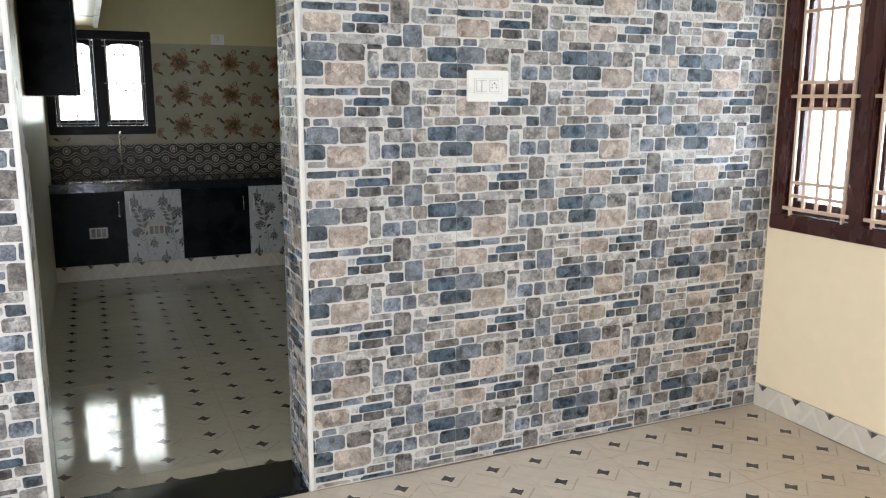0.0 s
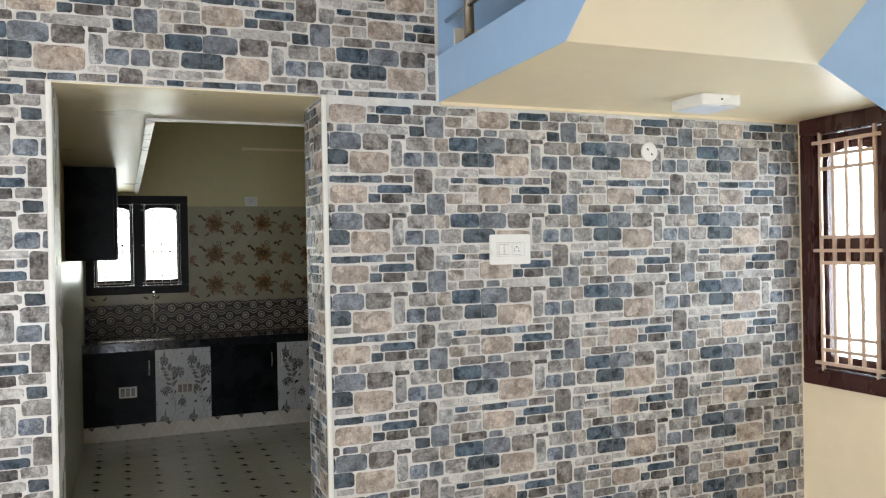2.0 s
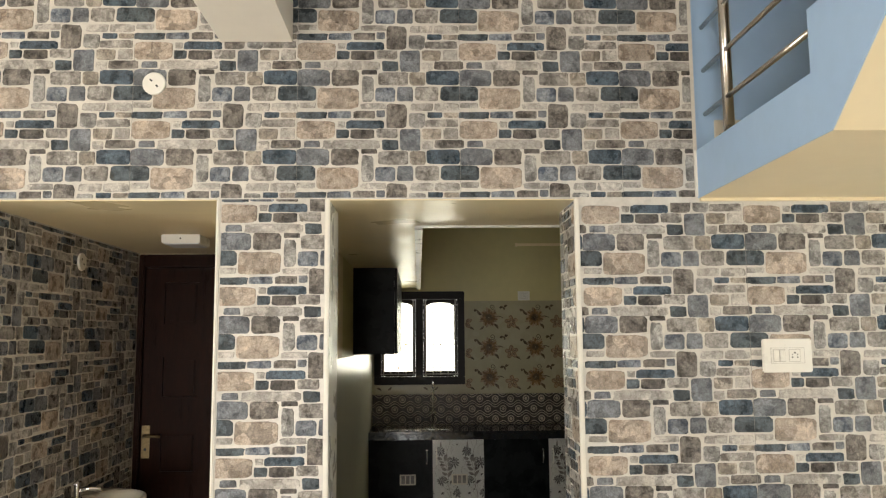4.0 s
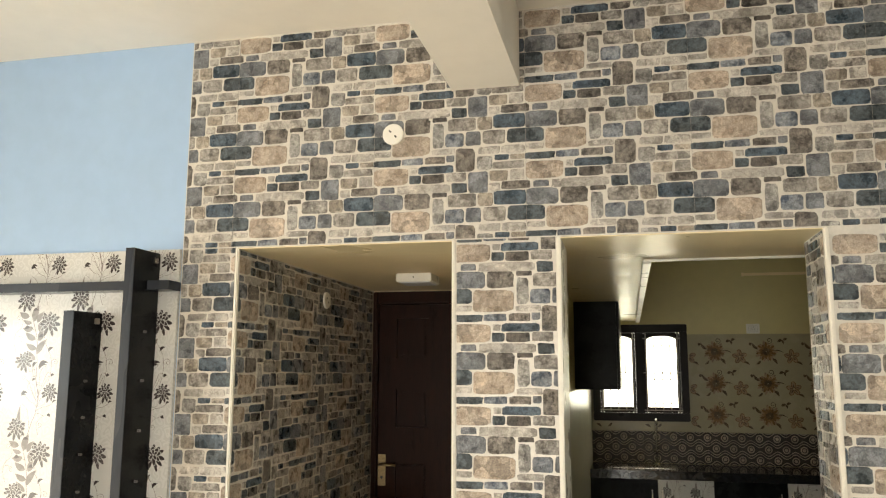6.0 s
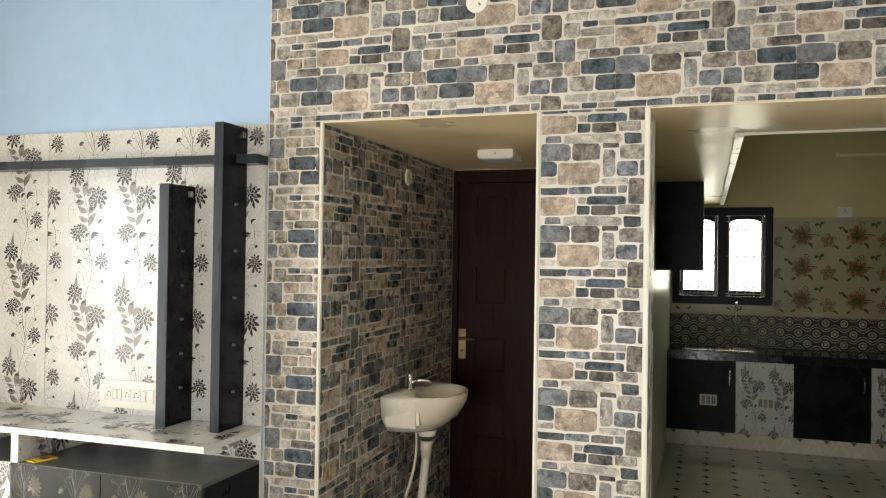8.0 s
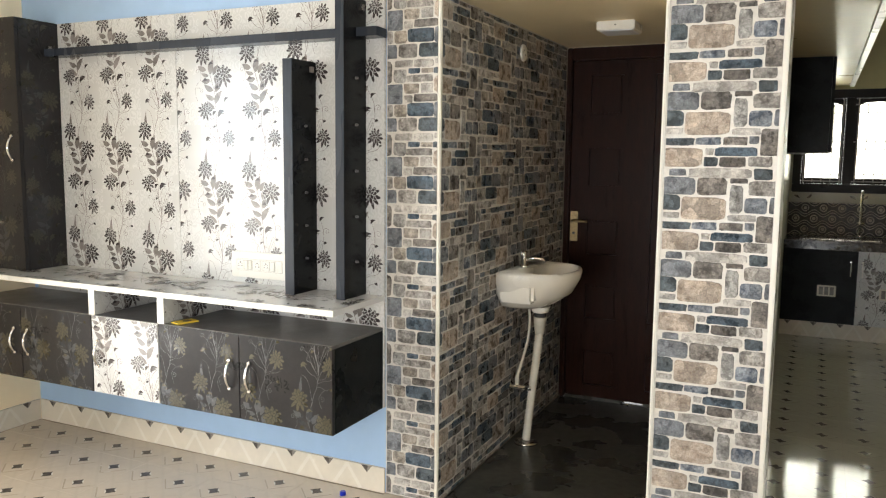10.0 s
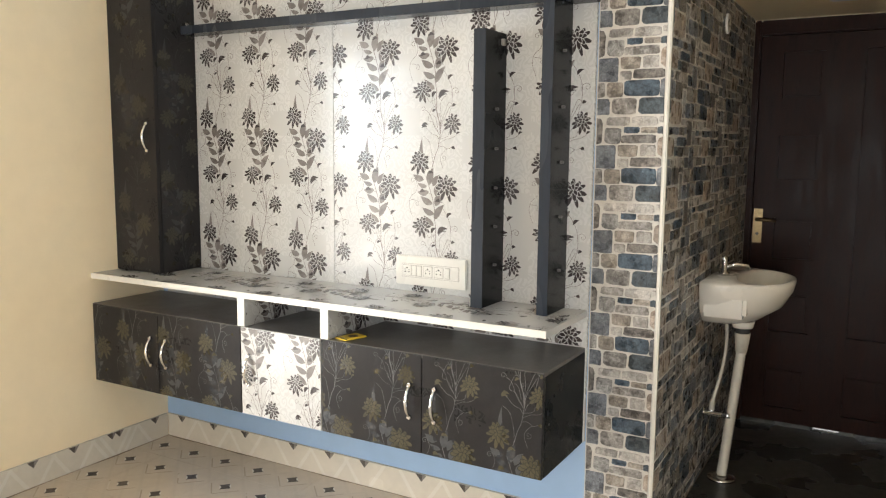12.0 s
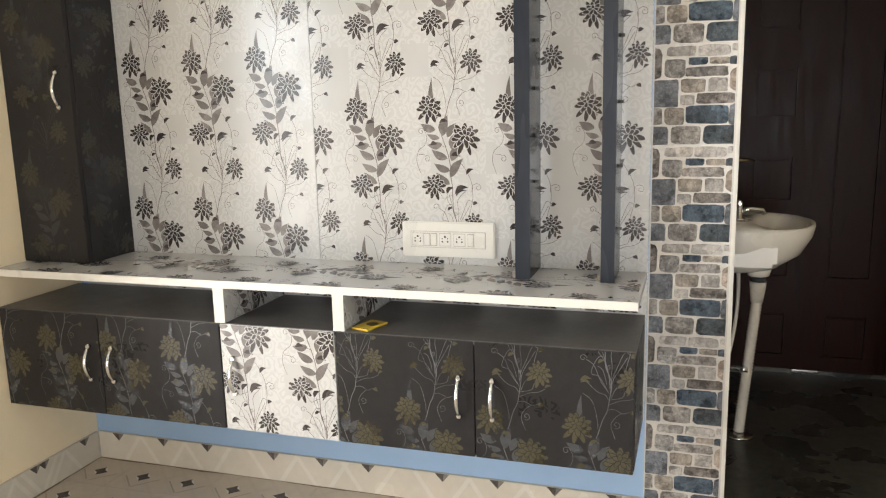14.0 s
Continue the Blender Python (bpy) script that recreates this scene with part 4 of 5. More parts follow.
back_panel = thing("television_back_panel", "white floral laminate wall panel behind the television space", "wall panel")
part("sheet", block(-3.84, -2.8265, PY, Y + 0.003, 0.385, LINTEL, bevel=0.001), LAM_WHITE, back_panel)
part("sheet", block(-2.8255, -1.712, PY, Y + 0.003, 0.385, LINTEL, bevel=0.001), LAM_WHITE, back_panel)
print_on("flower_print", back_panel, LIGHT_PRINT, facing(PY), -3.62, -2.828, 0.74, LINTEL - 0.001, -2.914, 1.476)
print_on("flower_print", back_panel, LIGHT_PRINT, facing(PY), -2.824, -1.713, 0.74, LINTEL - 0.001, -2.546, 1.295)

shelf = thing("television_shelf", "white floral laminate display shelf with a white edge", "shelf")
part("board", block(XL + 0.001, -1.713, UF + 0.002, PY - 0.001, 0.849, 0.872), LAM_SHELF, shelf)
part("edge_band", block(XL + 0.001, -1.713, UF, UF + 0.0018, 0.8485, 0.8725), PLASTIC, shelf, "plain white edge band")
print_on("flower_print", shelf, LIGHT_PRINT, lambda u, v, h: (v, u, 0.872 + h), UF + 0.004, PY - 0.004, -3.86, -1.72, 2.668, -2.616)

for x0, x1 in ((-3.013, -2.976), (-2.602, -2.566)):
    dv = thing("shelf_divider", "white laminate upright between the shelf and the low cabinet", "shelf divider", "shelf dividers")
    part("board", block(x0, x1, UF + 0.003, PY - 0.001, 0.7365, 0.8488), LAM_WHITE, dv)
    part("edge_band", block(x0, x1, UF + 0.0005, UF + 0.0028, 0.7365, 0.8488), PLASTIC, dv)
    print_on("flower_print", dv, LIGHT_PRINT, (lambda q: lambda u, v, h: (q + h, u, v))(x1), UF + 0.01, PY - 0.005, 0.738, 0.848, 2.62, 0.80)
    print_on("flower_print", dv, LIGHT_PRINT, (lambda q: lambda u, v, h: (q - h, u, v))(x0), UF + 0.01, PY - 0.005, 0.738, 0.848, 2.55, 0.86)


def low_cabinet(name, label, x0, x1, fronts):
    """A wall-hung base cabinet; fronts: (x0, x1, printed white?, handle x or None)."""
    ob = thing(name, label, "cabinet", "wall-hung television cabinets")
    part("carcass", block(x0, x1, UF + 0.019, PY - 0.001, 0.384, 0.7215, bevel=0.001), KIT_DARK, ob)
    part("top_board", block(x0, x1, UF + 0.002, PY - 0.001, 0.722, 0.736, bevel=0.001), LAM_TOP, ob, "dusty charcoal top board, paled for its sheen")
    for a, b, white, hx in fronts:
        d = part("door", block(a + 0.0015, b - 0.0015, UF, UF + 0.0185, 0.383, 0.7335, bevel=0.0012), LAM_WHITE if white else LAM_DARK, ob, "white floral door" if white else "charcoal door printed with gold flowers")
        if white:
            print_on("flower_print", d, LIGHT_PRINT, facing(UF), a + 0.003, b - 0.003, 0.385, 0.732, -2.866, 0.706, pu=0.252)
        else:
            print_on("flower_print", d, NIGHT_PRINT, facing(UF), a + 0.003, b - 0.003, 0.385, 0.732, *((-3.32, 0.552) if b < -2.9 else (-2.252, 0.419)), pu=0.25)
        if hx:
            handle(d, hx, UF, 0.50, 0.63)
    return ob


low_cabinet("television_cabinet", "two-door charcoal floral wall-hung cabinet beside the cream wall", XL + 0.002, -3.0, ((XL + 0.002, -3.47, False, -3.513), (-3.47, -3.0, False, -3.42)))
low_cabinet("television_cabinet", "single-door white floral wall-hung cabinet", -2.9985, -2.6, ((-2.9985, -2.6, True, -2.955),))
low_cabinet("television_cabinet", "two-door charcoal floral wall-hung cabinet beside the stone pillar", -2.5985, -1.716, ((-2.5985, -2.165, False, -2.212), (-2.165, -1.716, False, -2.112)))

tall = thing("tall_cabinet", "tall narrow charcoal floral cabinet standing on the shelf", "cabinet")
part("carcass", block(XL + 0.002, -3.606, 2.562, PY - 0.001, 0.8735, 2.10, bevel=0.001), LAM_DARK, tall)
door = part("door", block(XL + 0.002, -3.606, 2.542, 2.5605, 0.8745, 2.10, bevel=0.0012), LAM_DARK, tall, "charcoal door printed with faint gold flowers")
print_on("flower_print", door, FAINT_PRINT, facing(2.542), XL + 0.004, -3.608, 0.876, 2.098, -3.70, 1.10)
print_on("side_print", tall, FAINT_PRINT, lambda u, v, h: (-3.606 + h, u, v), 2.564, PY - 0.003, 0.876, 2.098, 2.72, 1.20)
handle(door, -3.655, 2.542, 1.41, 1.54)


def shelf_post(x0, x1, z1, label):
    ob = thing("display_post", label, "upright", "dark display uprights")
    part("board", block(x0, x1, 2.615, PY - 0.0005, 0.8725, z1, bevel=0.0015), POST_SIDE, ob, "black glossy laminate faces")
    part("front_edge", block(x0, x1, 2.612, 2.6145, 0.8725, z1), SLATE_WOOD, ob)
    part("bracket", block(x0 - 0.012, x0 - 0.0005, 2.625, 2.645, 0.8725, 0.893, bevel=0.001), STEEL, ob, "small steel angle bracket")
    part("clip", block(x1 + 0.0005, x1 + 0.012, 2.735, 2.755, z1 - 0.045, z1 - 0.022, bevel=0.001), STEEL, ob)
    # small stubs in place of flower reflections on the glossy side
    for k in range(5):
        z = 1.02 + k * (z1 - 1.15) / 5
        part("shelf_pin", tube(bmesh.new(), [(x1, 2.70, z), (x1 + 0.012, 2.70, z)], 0.005, 8), LAM_TOP, ob)
    return ob


shelf_post(-2.09, -2.045, 1.846, "short blue-grey laminate upright standing on the shelf")
shelf_post(-1.836, -1.797, 2.083, "tall blue-grey laminate upright standing on the shelf")
bar = thing("display_rail", "dark blue-grey laminate rail across the floral panel", "rail")
part("board", block(-3.6055, -1.838, 2.70, PY - 0.0005, 1.930, 1.966, bevel=0.0015), SLATE_WOOD, bar)
part("end_board", block(-1.795, -1.70, 2.70, PY - 0.0005, 1.930, 1.966, bevel=0.0015), SLATE_WOOD, bar)
part("clip", block(-3.605, -3.583, 2.71, 2.73, 1.9665, 1.98, bevel=0.001), STEEL, bar)
switch_plate(-2.512, -2.193, 0.898, 1.016, PY - 0.0005, ((-0.103, "socket"), (-0.070, "switch"), (-0.047, "switch"), (-0.008, "socket"), (0.041, "socket"), (0.080, "switch")), "white multi-socket plate on the floral panel", 1.0, 0.032)

packet = thing("packet", "small yellow printed paper packet on the low cabinet", "packet")
bm = block(-0.032, 0.032, -0.050, 0.050, 0.0, 0.006, bevel=0.002)
pk = part("sachet", bm, YELLOW, packet)
part("printed_patch", tube(bmesh.new(), [(0.004, 0.008, 0.0061), (0.004, 0.008, 0.0066)], 0.019, 20), BRASS, packet, "round brown printed patch")
part("seam", block(-0.030, 0.030, -0.048, -0.042, 0.0061, 0.0066), GOLD_PRINT, packet, "dark pressed seam")
packet.matrix_world = pose(-2.512, 2.468, 0.737, 0, 0, -16)

cap = thing("bottle_cap", "small blue plastic bottle cap on the tiled floor", "bottle cap")
part("shell", tube(bmesh.new(), [(0, 0, 0), (0, 0, 0.014), (0, 0, 0.017)], [0.0135, 0.013, 0.010], 16), BLUE_CAP, cap)
part("rim", tube(bmesh.new(), [(0, 0, 0.0), (0, 0, 0.004)], 0.0142, 16), BLUE_CAP, cap)
cap.location = (-1.865, 2.70, 0.0006)


# ---- washbasin ----
def washbasin():
    ob = thing("washbasin", "white ceramic wall-hung washbasin with a chrome tap", "washbasin")
    X, cy, top = ALC_L, 3.70, 0.905
    def outline(f, drop):
        """Half-round plan: straight on the wall, round at the front."""
        pts = []
        n = 24
        for k in range(n + 1):
            a = -math.pi / 2 + math.pi * k / n
            x = 0.335 * max(0, math.cos(a)) ** 0.75
            y = 0.275 * math.sin(a)
            pts.append((X + 0.004 + x * f[0], cy + y * f[1], top - drop))
        return pts
    bm = bmesh.new()
    outer = [((1.0, 1.0), 0.0), ((1.005, 1.01), 0.012), ((0.98, 0.99), 0.05), ((0.86, 0.90), 0.12), ((0.62, 0.68), 0.175), ((0.42, 0.35), 0.20)]
    rings = [[bm.verts.new(p) for p in outline(f, d)] for f, d in outer]
    for a, b in zip(rings, rings[1:]):
        for k in range(len(a)):
            q = (a[k], a[(k + 1) % len(a)], b[(k + 1) % len(a)], b[k])
            bm.faces.new(q).smooth = True
    bm.faces.new(rings[-1])
    # bowl, sunk from the rim behind a tap ledge
    def inner(s, drop):
        return [(X + 0.212 + 0.108 * s * math.cos(a), cy + 0.222 * s * math.sin(a), top - drop) for a in [-math.pi / 2 + 2 * math.pi * k / 32 for k in range(32)]]
    bowl = [[bm.verts.new(p) for p in inner(s, d)] for s, d in ((1.0, 0.0), (0.95, 0.018), (0.84, 0.07), (0.6, 0.115), (0.2, 0.13))]
    for a, b in zip(bowl, bowl[1:]):
        for k in range(32):
            bm.faces.new((a[k], b[k], b[(k + 1) % 32], a[(k + 1) % 32])).smooth = True
    bm.faces.new(bowl[-1])
    edges = [e for r in (rings[0], bowl[0]) for i in range(len(r)) for e in [bm.edges.get((r[i], r[(i + 1) % len(r)]))] if e]
    bmesh.ops.bridge_loops(bm, edges=edges)
    part("bowl", bm, CERAMIC, ob)
    part("side_skirt", block(X + 0.004, X + 0.185, cy - 0.256, cy - 0.06, top - 0.145, top - 0.050, bevel=0.016), CERAMIC, ob)
    part("outlet", tube(bmesh.new(), [(X + 0.140, cy, top - 0.195), (X + 0.140, cy, top - 0.225), (X + 0.140, cy, top - 0.23)], [0.05, 0.042, 0.02], 20), CERAMIC, ob)
    part("waste_nut", tube(bmesh.new(), [(X + 0.140, cy, top - 0.228), (X + 0.140, cy, top - 0.255)], 0.030, 12), PLASTIC_DIM, ob)
    tap = part("tap", tube(bmesh.new(), [(X + 0.055, cy - 0.02, top), (X + 0.055, cy - 0.02, top + 0.012), (X + 0.055, cy - 0.02, top + 0.014), (X + 0.055, cy - 0.02, top + 0.075), (X + 0.055, cy - 0.02, top + 0.085)], [0.022, 0.022, 0.014, 0.013, 0.006], 14), CHROME, ob)
    part("tap_handle", tube(bmesh.new(), [(X + 0.055, cy - 0.055, top + 0.074), (X + 0.055, cy + 0.015, top + 0.074)], [0.006, 0.006], 8), CHROME, tap)
    part("spout", tube(bmesh.new(), [(X + 0.06, cy - 0.015, top + 0.04), (X + 0.10, cy, top + 0.046), (X + 0.145, cy + 0.01, top + 0.042), (X + 0.152, cy + 0.012, top + 0.025)], [0.011, 0.010, 0.009, 0.009], 10), CHROME, tap)
    # corrugated waste pipe
    z0, z1 = top - 0.32, 0.012
    pts, rad = [], []
    n = 84
    for k in range(n + 1):
        f = k / n
        pts.append((X + 0.140 - 0.050 * f, cy - 0.03 * f, z0 + (z1 - z0) * f))
        rad.append(0.0235 if k % 2 else 0.0178)
    part("waste_pipe", tube(bmesh.new(), pts, rad, 14), HOSE, ob, "corrugated off-white waste pipe")
    part("pipe_collar", tube(bmesh.new(), [(X + 0.140, cy, top - 0.25), (X + 0.140, cy, top - 0.275), (X + 0.139, cy, top - 0.335)], [0.034, 0.031, 0.024], 16), HOSE, ob)
    part("floor_flange", tube(bmesh.new(), [(X + 0.09, cy - 0.03, -0.004), (X + 0.09, cy - 0.03, 0.006), (X + 0.09, cy - 0.03, 0.010)], [0.062, 0.058, 0.03], 24), STEEL, ob)
    hose = []
    for k in range(17):
        f = k / 16
        hose.append((X + 0.06 - 0.025 * f + 0.02 * math.sin(math.pi * f), cy + 0.03 - 0.045 * f + 0.035 * math.sin(math.pi * f * 1.3), top - 0.15 + (0.33 - top + 0.15) * f))
    part("supply_hose", tube(bmesh.new(), hose, 0.0075, 10), HOSE, ob)
    part("hose_nut", tube(bmesh.new(), [(X + 0.035, cy - 0.03, 0.30), (X + 0.035, cy - 0.03, 0.345)], 0.012, 8), HOSE, ob)
    valve = part("angle_valve", tube(bmesh.new(), [(X + 0.001, cy - 0.03, 0.285), (X + 0.004, cy - 0.03, 0.285), (X + 0.006, cy - 0.03, 0.285), (X + 0.085, cy - 0.03, 0.285)], [0.026, 0.026, 0.012, 0.012], 12), CHROME, ob)
    part("valve_knob", tube(bmesh.new(), [(X + 0.085, cy - 0.03, 0.285), (X + 0.115, cy - 0.03, 0.285)], [0.015, 0.014], 8), CHROME, valve)
    part("valve_stem", tube(bmesh.new(), [(X + 0.035, cy - 0.03, 0.285), (X + 0.035, cy - 0.03, 0.305)], 0.010, 8), CHROME, valve)


washbasin()


# ---- kitchen ----
KF = 7.08                     # fronts of the kitchen cabinets
KS = KW + 0.0085              # tiled face of the side wall
counter = thing("kitchen_counter", "dark granite kitchen counter with a polished edge", "counter")
part("worktop", block(KS, KIT_R - 0.002, KF - 0.03, KIT_Y - 0.012, 0.785, 0.806, bevel=0.004), GRANITE, counter)
part("edge_strip", block(KS, KIT_R - 0.002, KF - 0.026, KF - 0.02, 0.735, 0.784), GRANITE, counter)
part("sink_rim", block(KW + 0.15, KW + 0.72, KF + 0.12, KF + 0.45, 0.8062, 0.8085, bevel=0.001), STEEL, counter, "stainless sink rim")
tagged(part("plinth", block(KS, KIT_R - 0.002, KF + 0.02, KIT_Y - 0.012, 0, 0.125), SKIRT), "cream tile plinth under the kitchen cabinets", "plinth", kind="structure")


def vent(parent, x, z):
    v = part("vent", block(x - 0.07, x + 0.07, KF - 0.0085, KF - 0.0005, z - 0.045, z + 0.045, bevel=0.002), HOSE, parent, "cream slotted vent")
    for k in range(3):
        part("slot", block(x - 0.055 + k * 0.04, x - 0.025 + k * 0.04, KF - 0.0095, KF - 0.0087, z - 0.033, z + 0.033), PRINT_MID, v)


for i, (a, b, white, hx, vx) in enumerate(((KS, 0.231, False, 0.183, 0.015), (0.232, 0.681, True, None, 0.466), (0.682, 1.252, False, 1.20, None), (1.253, 1.70, True, None, None), (1.701, 2.30, False, 2.25, None), (2.301, KIT_R - 0.003, True, None, None))):
    ob = thing("kitchen_cabinet", "white floral laminate kitchen base cabinet" if white else "black laminate kitchen base cabinet", "cabinet", "kitchen base cabinets")
    part("carcass", block(a, b, KF + 0.02, KIT_Y - 0.013, 0.126, 0.784), KIT_DARK, ob)
    d = part("door", block(a + 0.001, b - 0.001, KF, KF + 0.019, 0.128, 0.732, bevel=0.001), LAM_WHITE if white else KIT_DARK, ob)
    if white:
        print_on("flower_print", d, LIGHT_PRINT, facing(KF), a + 0.003, b - 0.003, 0.13, 0.73, a + 0.185, 0.545, pu=0.232, pv=0.50)
        handle(d, a + 0.035, KF, 0.52, 0.65, PLASTIC)
    if hx:
        handle(d, hx, KF, 0.525, 0.65)
    if vx is not None:
        vent(d, vx, 0.395)

wallcab = thing("wall_cabinet", "black laminate wall cabinet hung under the loft slab", "cabinet")
part("carcass", block(KW + 0.001, -0.052, 5.47, 6.9, 1.505, LINTEL - 0.001, bevel=0.001), KIT_DARK, wallcab)
for k in range(3):
    d = part("door", block(-0.0505, -0.032, 5.472 + k * 0.476, 5.472 + (k + 1) * 0.476 - 0.003, 1.507, LINTEL - 0.003, bevel=0.001), KIT_DARK, wallcab)

tagged(part("wall_tiles_west", block(KW + 0.0005, KW + 0.008, YB + 0.002, KIT_Y - 0.012, 0.0005, 1.50), PALE_TILE), "glossy pale tiles below the wall cabinet", "wall tiles", kind="structure")
dado = tagged(part("wall_tiles_north", wall_boxes(bmesh.new(), "x", KW + 0.009, KIT_R - 0.002, KIT_Y - 0.008, KIT_Y - 0.0005, 1.09, 1.972, [(KWIN[0], KWIN[1], KWIN[2], 1.972)]), K_TILE), "cream kitchen wall tiles printed with rust flowers", "wall tiles", kind="structure")


def kitchen_flowers():
    bm = bmesh.new()
    def lay(pts, mi, h):
        f = bm.faces.new([bm.verts.new((x, KIT_Y - 0.0084 - h, z)) for x, z in pts])
        f.material_index = mi
    pu, pv, ou, ov = 0.443, 0.285, 0.792, 1.812
    for i in range(-3, 6):
        for j in range(-3, 1):
            x, z = ou + i * pu, ov + j * pv
            shapes = []
            for k in range(14):
                a = 2 * math.pi * k / 14
                shapes.append((petal(x, z, a + 0.2, 0.018, 0.088 if k % 2 else 0.066, 0.011), 0, 0.0004))
                shapes.append((petal(x, z, a + 0.42, 0.02, 0.100 if k % 2 else 0.085, 0.013), 2, 0.0002))
            for k in range(9):
                a = 2 * math.pi * k / 9
                shapes.append((petal(x, z, a, 0.004, 0.036, 0.009), 1, 0.0008))
            for k in range(5):
                a = 2 * math.pi * k / 5 + 0.4
                shapes.append((petal(x + 0.215, z - 0.045, a, 0.008, 0.066, 0.021), 0, 0.0003))
                shapes.append((petal(x + 0.215, z - 0.045, a, 0.012, 0.060, 0.015), 2, 0.0005))
                shapes.append((petal(x + 0.215, z - 0.045, a, 0.012, 0.042, 0.004), 1, 0.0007))
            for x0, z0, x1, z1, w in ((x - 0.07, z + 0.02, x - 0.12, z + 0.085, 0.012), (x + 0.05, z - 0.06, x + 0.09, z - 0.115, 0.012), (x + 0.10, z + 0.09, x + 0.145, z + 0.10, 0.013), (x + 0.145, z + 0.10, x + 0.185, z + 0.115, 0.012), (x + 0.14, z + 0.10, x + 0.15, z + 0.065, 0.009),
                                      (x + 0.06, z + 0.01, x + 0.15, z - 0.01, 0.005), (x + 0.25, z - 0.09, x + 0.30, z - 0.12, 0.010), (x - 0.05, z - 0.08, x - 0.09, z - 0.115, 0.010), (x + 0.30, z + 0.06, x + 0.325, z + 0.075, 0.014)):
                shapes.append((leaf(x0, z0, x1, z1, w, 0.1), 1, 0.0003))
            for q in ribbon(curl(x + 0.03, z + 0.10, 0.028, -1.5, 1.2), 0.003) + ribbon(curve_pts((x - 0.06, z + 0.02), (x - 0.02, z + 0.07), (x + 0.03, z + 0.072)), 0.002):
                shapes.append((q, 1, 0.0002))
            for pts, mi, h in shapes:
                xs, zs = [p[0] for p in pts], [p[1] for p in pts]
                if min(xs) < KW + 0.012 or max(xs) > KIT_R or min(zs) < 1.092 or max(zs) > 1.97:
                    continue
                if max(xs) > KWIN[0] - 0.005 and min(xs) < KWIN[1] + 0.005 and max(zs) > KWIN[2] - 0.01:
                    continue
                lay(pts, mi, h)
    bmesh.ops.triangulate(bm, faces=bm.faces, ngon_method="EAR_CLIP")
    part("flower_print", bm, [K_FLOWER, K_LEAF, K_PALE], dado, kind="stuff")


kitchen_flowers()


def wave_tiles():
    """Dark relief tiles: wavy ridges with rings between them."""
    ob = tagged(part("splashback", block(KW + 0.009, KIT_R - 0.002, KIT_Y - 0.010, KIT_Y - 0.0005, 0.807, 1.089), WAVE_DARK), "dark brown relief splashback tiles with waves and rings", "splashback", kind="structure")
    per, n, pitch = 0.147, 16, 0.094
    steps = int((KIT_R - KW - 0.02) / per * n)
    for row in range(4):
        z = 0.807 + row * pitch
        sign = 1 if row % 2 else -1
        bm = bmesh.new()
        for off, w in ((-0.011, 0.0042), (0.011, 0.0042)):
            lo, top, hi = [], [], []
            for k in range(steps + 1):
                x = KW + 0.012 + per * k / n
                zz = z + off + sign * 0.019 * math.cos(2 * math.pi * (x - KW) / per)
                edge = [min(max(q, 0.808), 1.088) for q in (zz - w, zz + 0.3 * w, zz + w)]
                lo.append(bm.verts.new((x, KIT_Y - 0.0105, edge[0])))
                top.append(bm.verts.new((x, KIT_Y - 0.0175, edge[1])))
                hi.append(bm.verts.new((x, KIT_Y - 0.0105, edge[2])))
            for k in range(steps):
                bm.faces.new((lo[k], lo[k + 1], top[k + 1], top[k]))
                bm.faces.new((top[k], top[k + 1], hi[k + 1], hi[k]))
        bmesh.ops.delete(bm, geom=[f for f in bm.faces if f.calc_area() < 1e-8], context="FACES")
        part("ridge", bm, WAVE_LIGHT, ob)
    bm = bmesh.new()
    for row in range(3):
        z = 0.807 + (row + 0.5) * pitch
        x = KW + (per / 2 if row % 2 else per)
        while x < KIT_R - 0.05:
            for r0, r1 in ((0.034, 0.022), (0.015, 0.0)):
                k = 14
                ring = lambda r, y: [bm.verts.new((x + r * 0.95 * math.cos(2 * math.pi * i / k), y, z + r * math.sin(2 * math.pi * i / k))) for i in range(k)]
                a, b, c = ring(r0, KIT_Y - 0.0105), ring((r0 + r1) / 2, KIT_Y - 0.017), ring(r1 + 0.001, KIT_Y - 0.0105 if r1 else KIT_Y - 0.018)
                for p, q in ((a, b), (b, c)):
                    for i in range(k):
                        bm.faces.new((p[i], p[(i + 1) % k], q[(i + 1) % k], q[i]))
                if not r1:
                    bm.faces.new(c)
            x += per
    part("rings", bm, WAVE_LIGHT, ob, kind="stuff")
    for x in (-0.168, 0.713, 1.594, 2.475):
        part("tile_joint", block(x - 0.002, x + 0.002, KIT_Y - 0.0195, KIT_Y - 0.0105, 0.807, 1.089), WAVE_DARK, ob)


wave_tiles()
ktap = thing("kitchen_tap", "chrome kitchen tap on the counter by the window", "tap")
part("body", tube(bmesh.new(), [(0.245, 7.50, 0.8065), (0.245, 7.50, 0.83), (0.245, 7.50, 0.83), (0.245, 7.50, 1.18)], [0.03, 0.026, 0.012, 0.011], 12), CHROME, ktap)
part("spout", tube(bmesh.new(), [(0.245, 7.50, 1.17), (0.245, 7.47, 1.205), (0.245, 7.40, 1.205), (0.245, 7.37, 1.17)], 0.011, 12), CHROME, ktap)
part("lever", tube(bmesh.new(), [(0.215, 7.49, 0.93), (0.275, 7.49, 0.93)], [0.014, 0.010], 10), CHROME, ktap)
# raised strip standing in for a faint ledge line on the wall
conduit = thing("conduit", "narrow cream strip high on the kitchen wall", "conduit")
